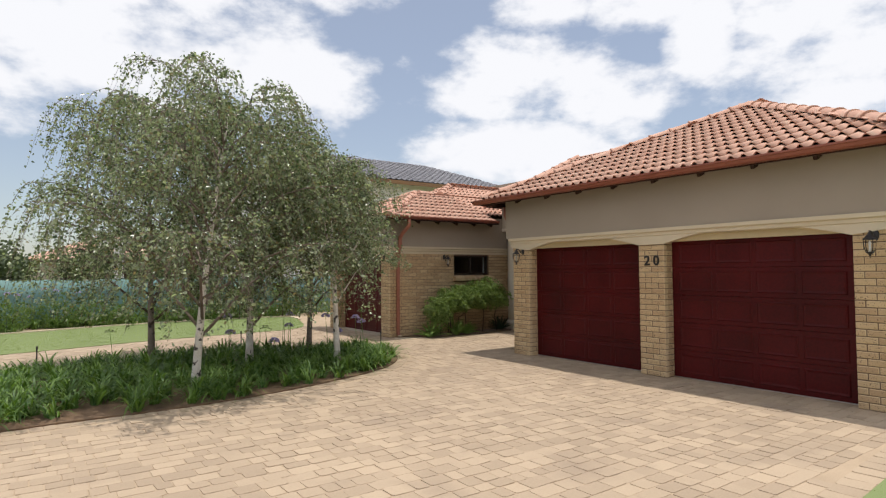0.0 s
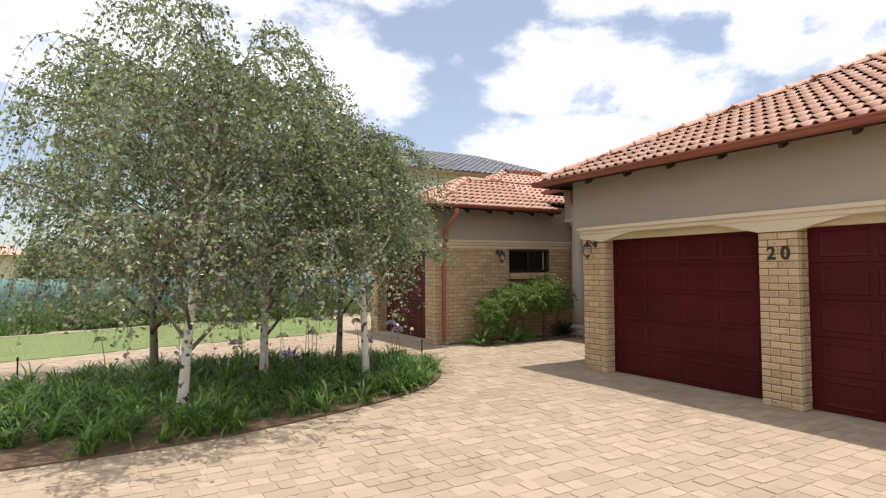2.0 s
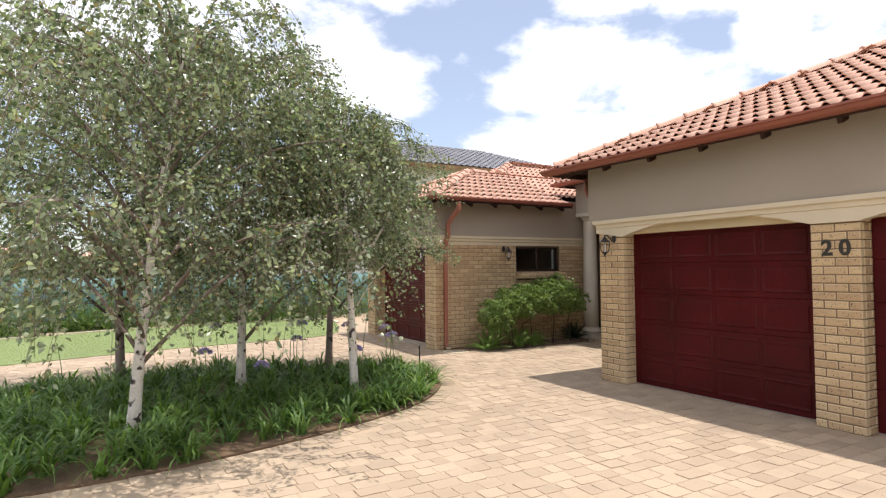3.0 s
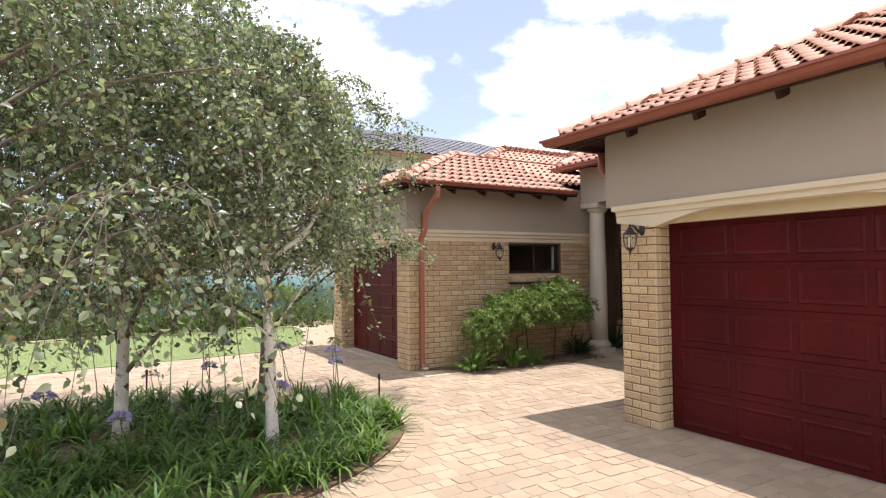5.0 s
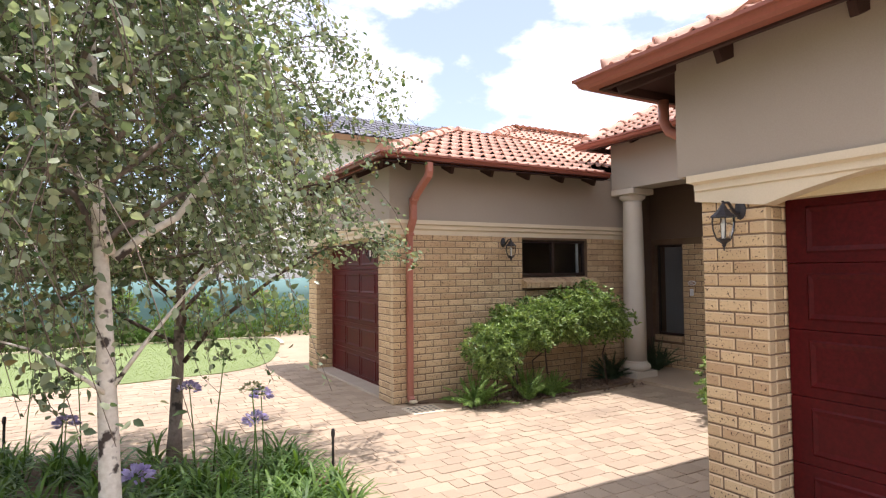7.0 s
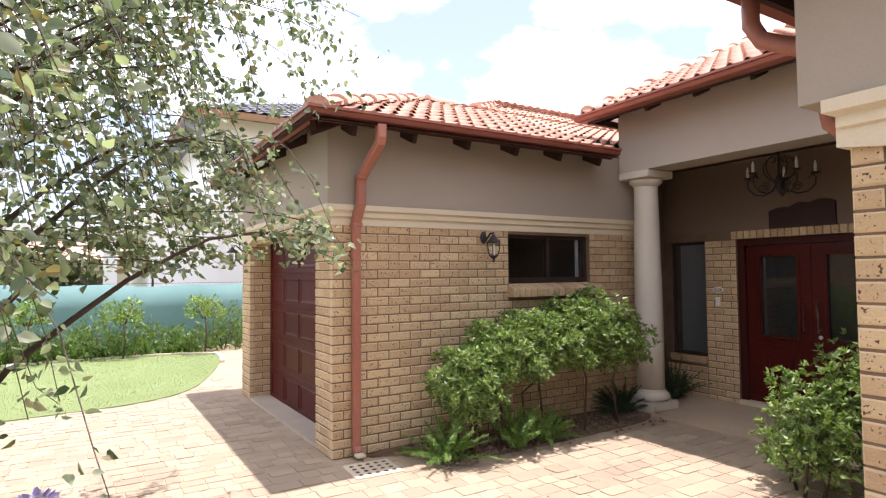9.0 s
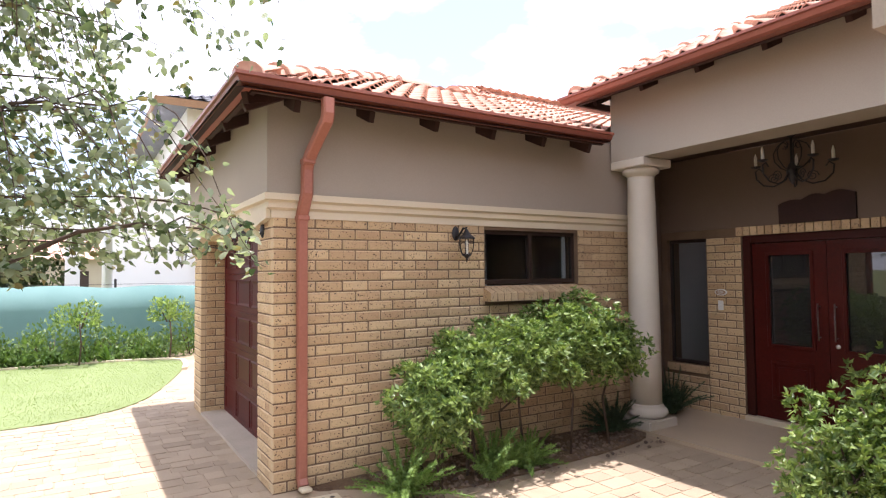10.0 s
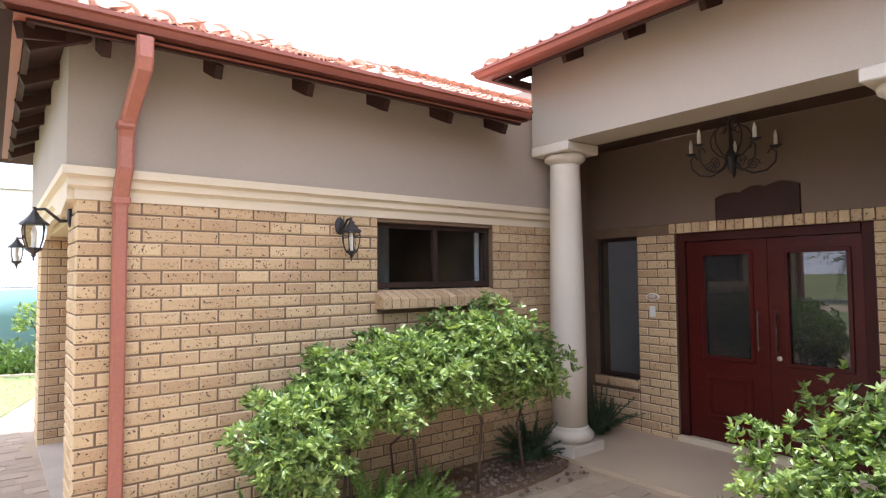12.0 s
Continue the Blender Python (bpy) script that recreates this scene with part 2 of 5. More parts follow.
paving = tagged(sheet("pavement_1", [(-14, -8), (16, -8), (16, 25), (-14, 25)], -0.0035, JOINT), "sandy joints under the sunlit tan block paving", "paving", kind="structure")
bed = tagged(sheet("planting_bed", BED, 0.018, SOIL, 0.04), "brown soil bed with curved edge in the driveway", "flower bed", kind="structure")
lawn = tagged(sheet("lawn", LAWN_EDGE, 0.012, LAWN, 0.04), "bright green mown lawn with curved edge", "lawn", kind="structure")
verge = tagged(sheet("lawn_verge", [(6.5, 3.3), (9.7, 3.55), (15.9, 3.55), (15.9, -8), (6.2, -8)], 0.03, LAWN, 0.06), "green grass verge beside the driveway", "lawn", kind="structure")

# ---- brickwork ----
COURSE, STRETCH, JOINTW = 0.0857, 0.232, 0.0095


def brick_mesh(length, height, depth, mat):
    bm = block(0, length, 0, depth, 0, height)
    front = [e for e in bm.edges if all(v.co.y < 1e-6 for v in e.verts)]
    bmesh.ops.bevel(bm, geom=front, offset=0.009, segments=1, affect="EDGES")
    bm.normal_update()
    for f in bm.faces:
        f.material_index = 0 if abs(f.normal.y) > 0.95 else 1
    me = finish(bm, "brick", mat)
    me.materials.append(BRICK_EDGE)
    return me


brick_kinds = {}


def brick_rows(length, courses, flip=False, skip=None, first=None):
    """Where bricks lie on a face: (along, course, length), running bond."""
    out = []
    for c in range(courses):
        half = (c % 2 == 0) != flip
        u = 0.0
        step = first if (half and first) else (STRETCH / 2 if half else STRETCH)
        while u < length - 0.02:
            v = min(u + step, length)
            if length - v < 0.03:
                v = length
            if not (skip and skip((u + v) / 2, (c + 0.5) * COURSE)):
                out.append((u, c, v - u))
            u, step = v, STRETCH
    return out


def cut_rows(rows, u0, u1, z0, z1):
    """Trims the bricks at an opening."""
    out = []
    for u, c, w in rows:
        if z0 < (c + 0.5) * COURSE < z1:
            if u < u0 and u + w > u0:
                w = u0 - u
            elif u < u1 and u + w > u1:
                u, w = u1, u + w - u1
            elif u >= u0 and u + w <= u1:
                continue
        if w > 0.03:
            out.append((u, c, w))
    return out


def brick_face(parent, origin, turn, length, courses, z0=0.0, limit=300, flip=False, skip=None, depth=0.06, choose=None, gap=None):
    """Bricks on one face: each an object of its own up to the limit, the rest joined. origin is the face's left foot, seen from outside."""
    base = pose(origin[0], origin[1], z0, 0, 0, turn)
    rows = brick_rows(length, courses, flip, skip)
    if gap:
        rows = cut_rows(rows, *gap)
    if choose:
        rows.sort(key=choose)
    rest = bmesh.new()
    rnd = random.Random(len(rows) + int(origin[0] * 100))
    for i, (u, c, w) in enumerate(rows):
        lay = pose(u + JOINTW / 2, rnd.uniform(-0.0015, 0.0015), c * COURSE + JOINTW / 2)
        if i < limit:
            key = (round(w, 3), depth)
            if key not in brick_kinds:
                brick_kinds[key] = brick_mesh(w - JOINTW, COURSE - JOINTW, depth, BRICK)
            part("brick", brick_kinds[key], None, parent, m=base @ lay)
        else:
            solid(rest, 0, w - JOINTW, 0, depth, 0, COURSE - JOINTW, base @ lay)
    if len(rest.verts):
        tagged(part("brickwork", rest, BRICK_FAR, parent), kind="stuff")
    else:
        rest.free()


def wall(name, label, x0, x1, y0, y1, z0, z1, mat, holes=(), category="wall"):
    """A wall block; holes along its length as (from, to, bottom, top) go right through."""
    bm = bmesh.new()
    along_x = (x1 - x0) > (y1 - y0)
    a0, a1 = (x0, x1) if along_x else (y0, y1)
    cuts = sorted(holes)
    at = a0

    def put(p, q, b, t):
        if q - p > 1e-4 and t - b > 1e-4:
            solid(bm, *((p, q, y0, y1) if along_x else (x0, x1, p, q)), b, t)

    for h0, h1, b, t in cuts:
        put(at, h0, z0, z1)
        put(h0, h1, z0, b)
        put(h0, h1, t, z1)
        at = h1
    put(at, a1, z0, z1)
    return tagged(part(name, bm, mat), label, category, kind="structure")


# garage: piers, lintel with arches, plaster band
GX, GD = 9.79, 9.99
PIERS = ((9.97, 10.44), (6.98, 7.45), (3.97, 4.44))
BRICK_TOP = 25 * COURSE
for i, (p0, p1) in enumerate(PIERS):
    pier = wall("wall_garage_pier_%d" % (i + 1), "yellow speckled face-brick pier between the garage doors", GX + 0.008, GX + 0.34, p0 + 0.008, p1 - 0.008, 0, BRICK_TOP - 0.01, MORTAR, category="brick pier")
    brick_face(pier, (GX, p1), -90, p1 - p0, 25)
    brick_face(pier, (GX + 0.06, p0), 0, 0.26, 25, flip=True)
    if i == 0:
        brick_face(pier, (GX + 0.32, p1), 180, 0.26, 25, flip=True)
wall("wall_garage_front", "grey-brown plastered wall above the garage doors", GX - 0.05, GX + 0.3, 3.75, 10.59, 2.318, 3.24, PLASTER)
wall("wall_garage_side", "grey-brown plastered side wall of the garage", GX + 0.3, 14.3, 10.30, 10.588, 2.318, 3.24, PLASTER)
side = wall("wall_garage_side_low", "yellow face-brick side wall of the garage", GX + 0.34, 14.3, 10.20, 10.42, 0, 2.30, MORTAR)
wall("wall_garage_back", "plain wall at the garage's far side", GX + 0.3, 14.3, 3.75, 4.0, 0, 3.12, PLASTER)
wall("wall_garage_rear", "plain inner wall closing the garage", 14.0, 14.2, 4.0, 10.2, 0, 3.12, PLASTER)

# wing with the third garage door
WX, WY, FX, NICHE = 9.24, 14.45, 14.22, 13.62
WIN = (11.28, 12.51, 1.57, 2.10)
win_wall = wall("wall_wing_south", "yellow speckled face-brick wall with a strip window", WX + 0.008, NICHE, WY + 0.008, WY + 0.25, 0, 2.30, MORTAR, [(WIN[0], WIN[1], WIN[2] - 0.1, WIN[3])])
wall("wall_wing_south_top", "grey-brown plastered band under the eaves", WX - 0.055, NICHE, WY - 0.055, WY + 0.25, 2.30, 3.17, PLASTER)
wall("wall_wing_front_top", "grey-brown plastered band above the third garage door", WX - 0.055, WX + 0.25, WY + 0.25, 18.05, 2.30, 3.17, PLASTER)
pier_e = wall("wall_wing_pier_1", "yellow speckled face-brick corner pier", WX + 0.008, WX + 0.3, WY + 0.252, 14.892, 0, BRICK_TOP, MORTAR, category="brick pier")
pier_d = wall("wall_wing_pier_2", "yellow speckled face-brick pier", WX + 0.008, WX + 0.36, 17.568, 18.0, 0, BRICK_TOP, MORTAR, category="brick pier")
wall("wall_wing_north", "plain brick wall at the wing's far side", WX + 0.36, 16, 17.8, 18.0, 0, 3.0, BRICK_FAR)
wall("wall_wing_inner", "plain inner wall of the third garage", 12.9, 13.0, 14.75, 17.8, 0, 2.95, PLASTER)

# entrance: wall with the double door, beam on two columns
DOOR = (12.0, 13.66, 0.1, 2.06)
NARROW = (14.09, 14.63, 0.56, 2.06)
entry = wall("wall_entry", "yellow face-brick entrance wall round the double door", FX + 0.008, FX + 0.25, 10.65, 14.71, 0, 2.157, MORTAR, [(DOOR[0], DOOR[1], -0.1, 2.06), (NARROW[0], NARROW[1], NARROW[2], 2.06)])
# the next two walls carry the porch's shade in their plaster colour
wall("wall_entry_top", "brown plastered wall above the entrance, porch shade in its colour", FX, FX + 0.25, 10.65, 14.71, 2.16, 3.02, SHADED_ENTRY_PLASTER)
wall("wall_porch_niche", "brown plastered wall at the back of the porch corner, shade in its colour", NICHE - 0.2, FX + 0.25, 14.712, 14.9, 0, 3.3, SHADED_ENTRY_PLASTER)
wall("wall_porch_beam", "smooth beige plastered beam over the porch columns", 12.97, 13.37, 10.65, 14.37, 2.887, 3.74, PORCH_PLASTER, category="beam")
CEILING = varied("dark_timber_ceiling", (0.085, 0.05, 0.035), (0.06, 0.035, 0.025), 0.6, 3, 60, 0.2, 0.002)
ceil = tagged(part("ceiling_porch", block(13.37, FX, 10.65, 14.71, 3.022, 3.07), CEILING), "dark stained timber porch ceiling", "ceiling", kind="structure")
slab = tagged(part("floor_porch", block(12.95, FX + 0.1, 10.65, 14.44, -0.02, 0.035), varied("porch_screed", (0.60, 0.47, 0.33), (0.51, 0.40, 0.28), 0.42, 1.2, 80, 0.1, 0.002)), "smooth tan screed porch floor", "floor", kind="structure")


# ---- mouldings, gutters, eaves ----
def sweep(bm, path, profile, z, left=True):
    """A moulding along a flat path with mitred corners; profile of (outwards, upwards) pairs, outwards being left or right of the path."""
    pts = [Vector(p) for p in path]
    rings = []
    for i, p in enumerate(pts):
        ways = [(b - a).normalized() for a, b in zip(pts, pts[1:])][max(i - 1, 0):i + 1]
        outs = [Vector((-w.y, w.x)) * (1 if left else -1) for w in ways]
        out = sum(outs, Vector((0, 0)))
        out = out / out.dot(outs[0])
        rings.append([bm.verts.new((p.x + out.x * a, p.y + out.y * a, z + b)) for a, b in profile])
    n = len(profile)
    for a, b in zip(rings, rings[1:]):
        for k in range(n):
            bm.faces.new((a[k], a[(k + 1) % n], b[(k + 1) % n], b[k]))
    bm.faces.new(rings[0][::-1])
    bm.faces.new(rings[-1])
    return bm


MOULD = [(-0.09, 0.0), (-0.044, 0.0), (-0.044, 0.058), (-0.036, 0.066), (-0.012, 0.078), (-0.012, 0.118), (-0.004, 0.126), (0.022, 0.136), (0.022, 0.186), (-0.09, 0.186)]
wing_trim = part("trim_wing", sweep(bmesh.new(), [(NICHE - 0.003, WY - 0.055), (WX - 0.055, WY - 0.055), (WX - 0.055, 18.05)], MOULD, 2.13), CREAM)
tagged(wing_trim, "cream plaster moulding above the brickwork", "moulding", kind="structure")
TOP = [(-0.06, 0.065), (-0.036, 0.066), (-0.012, 0.078), (-0.012, 0.118), (-0.004, 0.126), (0.022, 0.136), (0.022, 0.186), (-0.06, 0.186)]
garage_trim = part("trim_garage", sweep(bmesh.new(), [(14.2, 10.475), (GX - 0.05, 10.475), (GX - 0.05, 3.78)], TOP, 2.13, left=False), CREAM)
tagged(garage_trim, "cream plaster moulding above the garage doors", "moulding", kind="structure")


def arch_lintel(name, x_face, y0, y1, spans, bottom, top):
    """A cream lintel facing -x with a shallow arch over each span."""
    bm = bmesh.new()
    line = []
    for a, b in sorted(spans):
        for k in range(17):
            t = k / 16
            line.append((a + (b - a) * t, 2.065 + 0.185 * (1 - (2 * t - 1) ** 2)))
    line = [(y0, bottom)] + line + [(y1, bottom)]
    cols = []
    for y, z in line:
        cols.append([bm.verts.new((x, y, h)) for x in (x_face, x_face + 0.12) for h in (z, top)])
    for c, d in zip(cols, cols[1:]):
        bm.faces.new((c[0], c[1], d[1], d[0]))
        bm.faces.new((c[2], d[2], d[3], c[3]))
        bm.faces.new((c[0], d[0], d[2], c[2]))
        bm.faces.new((c[1], c[3], d[3], d[1]))
    bm.faces.new((cols[0][0], cols[0][2], cols[0][3], cols[0][1]))
    bm.faces.new((cols[-1][0], cols[-1][1], cols[-1][3], cols[-1][2]))
    ob = tagged(part(name, bm, CREAM), "cream plaster lintel with shallow arches", "lintel", kind="structure")
    for a, b in spans:
        part("tympanum", block(x_face + 0.121, x_face + 0.3, a, b, 2.1, top), TYMP, ob, "pale yellow plaster infill under the arch")
    return ob


TYMP = varied("yellow_cream_plaster", (0.62, 0.52, 0.33), (0.56, 0.46, 0.29), 0.85, 1.5, 100, 0.15, 0.002)
arch_lintel("trim_garage_lintel", GX - 0.022, 3.95, 10.47, [(7.45, 9.97), (4.44, 6.98)], 2.135, 2.31)
arch_lintel("trim_wing_lintel", WX - 0.045, WY + 0.02, 18.03, [(14.9, 17.56)], 2.13, 2.31)

GUT = [(-0.02, 0.034), (0.06, 0.034), (0.085, 0.05), (0.1, 0.085), (0.12, 0.092), (0.12, 0.115), (0.108, 0.115), (0.1, 0.098), (-0.02, 0.098)]
GUTTERS = (
    ("gutter_garage", [(16.0, 11.02), (9.37, 11.02), (9.37, 3.5)], 3.0),
    ("gutter_wing", [(12.46, 13.99), (8.95, 13.99), (8.95, 18.35)], 2.942),
    ("gutter_porch", [(14.2, 14.47), (12.5, 14.47), (12.5, 10.66)], 3.455),
)
for nm, path, z in GUTTERS:
    tagged(part(nm, sweep(bmesh.new(), path, GUT, z, left="wing" in nm), GUTTER), "rust-red enamelled gutter along the eaves", "gutter", kind="structure")
    board = sweep(bmesh.new(), path, [(-0.06, 0.02), (-0.024, 0.02), (-0.024, 0.09), (-0.06, 0.09)], z, left="wing" in nm)
    tagged(part(nm.replace("gutter", "fascia"), board, EAVE_WOOD), "dark stained fascia board behind the gutter", "fascia", kind="structure")


def rafter(parent, x, y, z, way, run=0.24):
    """A dark rafter tail that sticks out of the wall under the tiles, pointing downhill along way."""
    bm = block(-0.025, 0.025, -0.08, run, -0.04, 0.05, 0.004)
    part("rafter", bm, EAVE_WOOD, parent, m=pose(x, y, z, -24.5 if way % 90 == 0 else -18, 0, way))


# ---- roofs ----
S = 0.455
TW, TL = 0.172, 0.31


def tile_mesh(mat):
    bm = bmesh.new()
    n = 8
    prof = []
    for k in range(n + 1):
        u = k / n
        prof.append((TW * 1.06 * u, 0.5 - 0.5 * math.cos(2 * math.pi * min(u / 0.72, 1.0))))
    top = [bm.verts.new((a, 0.0, 0.052 * b + 0.026)) for a, b in prof]
    far = [bm.verts.new((a, TL * 1.12, 0.026 * b + 0.0)) for a, b in prof]
    low = [bm.verts.new((a, 0.003, 0.050 * b + 0.013)) for a, b in prof]
    for k in range(n):
        f = bm.faces.new((top[k], top[k + 1], far[k + 1], far[k]))
        f.smooth = True
        bm.faces.new((low[k], low[k + 1], top[k + 1], top[k]))
    bm.faces.new((top[0], far[0], low[0]))
    me = bpy.data.meshes.new("roof_tile")
    bm.to_mesh(me)
    bm.free()
    me.materials.append(mat)
    return me


TILE_ME = tile_mesh(TILE)
TV = [v.co.copy() for v in TILE_ME.vertices]
TF = [tuple(p.vertices) for p in TILE_ME.polygons]


def joined(name, verts, faces, mat, parent=None, smooth=False):
    me = bpy.data.meshes.new(name)
    me.from_pydata(verts, [], faces)
    me.materials.append(mat)
    if smooth:
        me.polygons.foreach_set("use_smooth", [True] * len(me.polygons))
    return part(name, me, None, parent)


def tile_face(roof, corners, single=True):
    """Lays tiles on a roof face whose first two corners are its eave, seen from outside from right to left."""
    a, b = Vector(corners[0]), Vector(corners[1])
    u = (b - a).normalized()
    nrm = (b - a).cross(Vector(corners[-1]) - a).normalized()
    if nrm.z < 0:
        nrm = -nrm
    v = nrm.cross(u).normalized()
    if v.z < 0:
        v = -v
    flat2 = [((Vector(c) - a).dot(u), (Vector(c) - a).dot(v)) for c in corners]
    lo, hi, top = min(p[0] for p in flat2), max(p[0] for p in flat2), max(p[1] for p in flat2)
    frame_m = Matrix((u, v, nrm)).transposed().to_4x4()
    if frame_m.determinant() < 0:
        frame_m = Matrix((-u, v, nrm)).transposed().to_4x4()
    side = 1 if (frame_m.col[0].to_3d() - u).length < 0.1 else -1
    verts, faces = [], []
    rnd = random.Random(7)
    for r in range(int(top / TL) + 1):
        for c in range(int(lo / TW) - 1, int(hi / TW) + 2):
            cu, cv = (c + 0.5) * TW, (r + 0.45) * TL
            if not inside(cu, cv, flat2):
                continue
            start = a + u * (c * TW if side > 0 else (c + 1) * TW) + v * (r * TL + 0.045) + nrm * rnd.uniform(0.0, 0.004)
            m = Matrix.Translation(start) @ frame_m
            if single:
                part("roof_tile", TILE_ME, None, roof, m=m)
            else:
                k = len(verts)
                verts += [m @ p for p in TV]
                faces += [tuple(i + k for i in f) for f in TF]
    if verts:
        tagged(joined("roof_tiles", verts, faces, TILE_FAR, roof), kind="stuff")


def ridge_mesh():
    bm = bmesh.new()
    rings = []
    for y, r in ((0.0, 0.115), (0.04, 0.112), (0.05, 0.1), (0.43, 0.088)):
        rings.append([bm.verts.new((r * 1.05 * math.cos(math.pi * k / 8), y, r * 0.85 * math.sin(math.pi * k / 8) - 0.02)) for k in range(9)])
    for p, q in zip(rings, rings[1:]):
        for k in range(8):
            bm.faces.new((p[k], p[k + 1], q[k + 1], q[k])).smooth = True
    bm.faces.new(rings[0])
    bm.faces.new(rings[-1][::-1])
    return finish(bm, "ridge_tile", TILE)


RIDGE_ME = ridge_mesh()


def ridge_line(roof, p, q):
    """Half-round ridge tiles from the low end p to the high end q."""
    p, q = Vector(p), Vector(q)
    way = (q - p).normalized()
    x = way.cross(Vector((0, 0, 1))).normalized()
    m = Matrix((x, way, x.cross(way))).transposed().to_4x4()
    p = p + way * 0.13
    n = max(1, int((q - p).length / 0.39))
    for i in range(n):
        lift = Vector((0, 0, 0.05 + 0.006 * (i % 2)))
        part("ridge_tile", RIDGE_ME, None, roof, m=Matrix.Translation(p + way * (i * (q - p).length / n) + lift) @ m)


def build_roof(name, label, faces, ridges, singles, under=0.05):
    bm = bmesh.new()
    for f in faces:
        bm.faces.new([bm.verts.new(Vector(c) - Vector((0, 0, 0.012))) for c in f])
        bm.faces.new([bm.verts.new(Vector(c) - Vector((0, 0, under))) for c in reversed(f)])
    roof = tagged(part(name, bm, EAVE_WOOD), label, "roof", kind="structure")
    for i, f in enumerate(faces):
        tile_face(roof, f, i in singles)
    for p, q in ridges:
        ridge_line(roof, p, q)
    return roof


GE, WE, PE = 3.09, 2.992, 3.54
gz = GE + 3.8 * S
apex = (13.13, 7.26, gz)
roof_g = build_roof("roof_garage", "weathered terracotta tiled hip roof of the garage", [
    [(9.33, 11.06, GE), (9.33, 3.46, GE), apex],
    [(16.0, 11.06, GE), (9.33, 11.06, GE), apex, (16.0, 7.26, gz)],
    [(9.33, 3.46, GE), (16.0, 3.46, GE), (16.0, 7.26, gz), apex],
], [((9.33, 11.06, GE), apex), ((9.33, 3.46, GE), apex), (apex, (16.0, 7.26, gz))], {0})
SW = 0.432
w1, w2 = WE + 2.26 * SW, WE + 3.58 * SW
fa, fj, ma = (11.1, 16.14, w1), (12.0, 16.14, w1), (13.32, 17.46, w2)
vz, bz = WE + 2.71 * SW, WE + 0.54 * SW
roof_w = build_roof("roof_wing", "weathered terracotta tiled hip roof of the wing", [
    [(8.84, 13.88, WE), (12.45, 13.88, WE), (12.45, 16.59, vz), fj, fa],
    [(8.84, 18.40, WE), (8.84, 13.88, WE), fa],
    [(16.5, 18.40, WE), (8.84, 18.40, WE), fa, (16.5, 16.14, w1)],
    [(12.0, 18.78, w1), (12.0, 16.14, w1), ma],
    [(12.45, 14.42, bz), (16.5, 14.42, bz), (16.5, 17.46, w2), ma, (12.45, 16.59, vz)],
    [(16.5, 18.78, w1), (12.0, 18.78, w1), ma, (16.5, 17.46, w2)],
], [((8.84, 13.88, WE), fa), ((8.84, 18.40, WE), fa), (fa, fj), (fj, ma), (ma, (16.5, 17.46, w2))], {0})
roof_p = build_roof("roof_porch", "terracotta tiled roof over the entrance porch", [
    [(12.43, 14.52, PE), (12.43, 10.7, PE), (16.5, 10.7, PE + 4.07 * S), (16.5, 14.52, PE + 4.07 * S)],
], [((12.45, 14.5, PE), (16.4, 14.5, PE + 3.95 * S))], {0})
for k in range(10):
    y = 10.12 - 0.768 * k if k else 10.15
    rafter(roof_g, 9.83, y, 3.14, 90)
for k in range(6):
    rafter(roof_w, 9.34 + 0.61 * k, 14.36, 3.035, 180)
for k in range(6):
    rafter(roof_w, 9.2, 14.3 + 0.7 * k, 3.03, 90, 0.24)
for k in range(6):
    rafter(roof_p, 12.95, 14.38 - 0.622 * k, 3.63, 90)
rafter(roof_g, 9.75, 10.6, 3.14, 45, 0.42)
rafter(roof_w, 9.2, 14.35, 3.05, 135, 0.38)

# main house roof behind the garage
mz = 3.1 + 2.9 * S
build_roof("roof_house", "terracotta tiled hip roof of the main house", [
    [(16.0, 7.0, 3.1), (16.0, -3.0, 3.1), (18.9, -0.1, mz + 0.55), (18.9, 4.1, mz + 0.55)],
], [((18.9, 4.1, mz + 0.55), (18.9, -0.1, mz + 0.55))], set())

# low main house behind, closing the place
house_wall = wall("wall_house_back", "plain plastered wall of the main house", 16.2, 16.5, 3.4, 19.0, 0, 4.9, PLASTER)

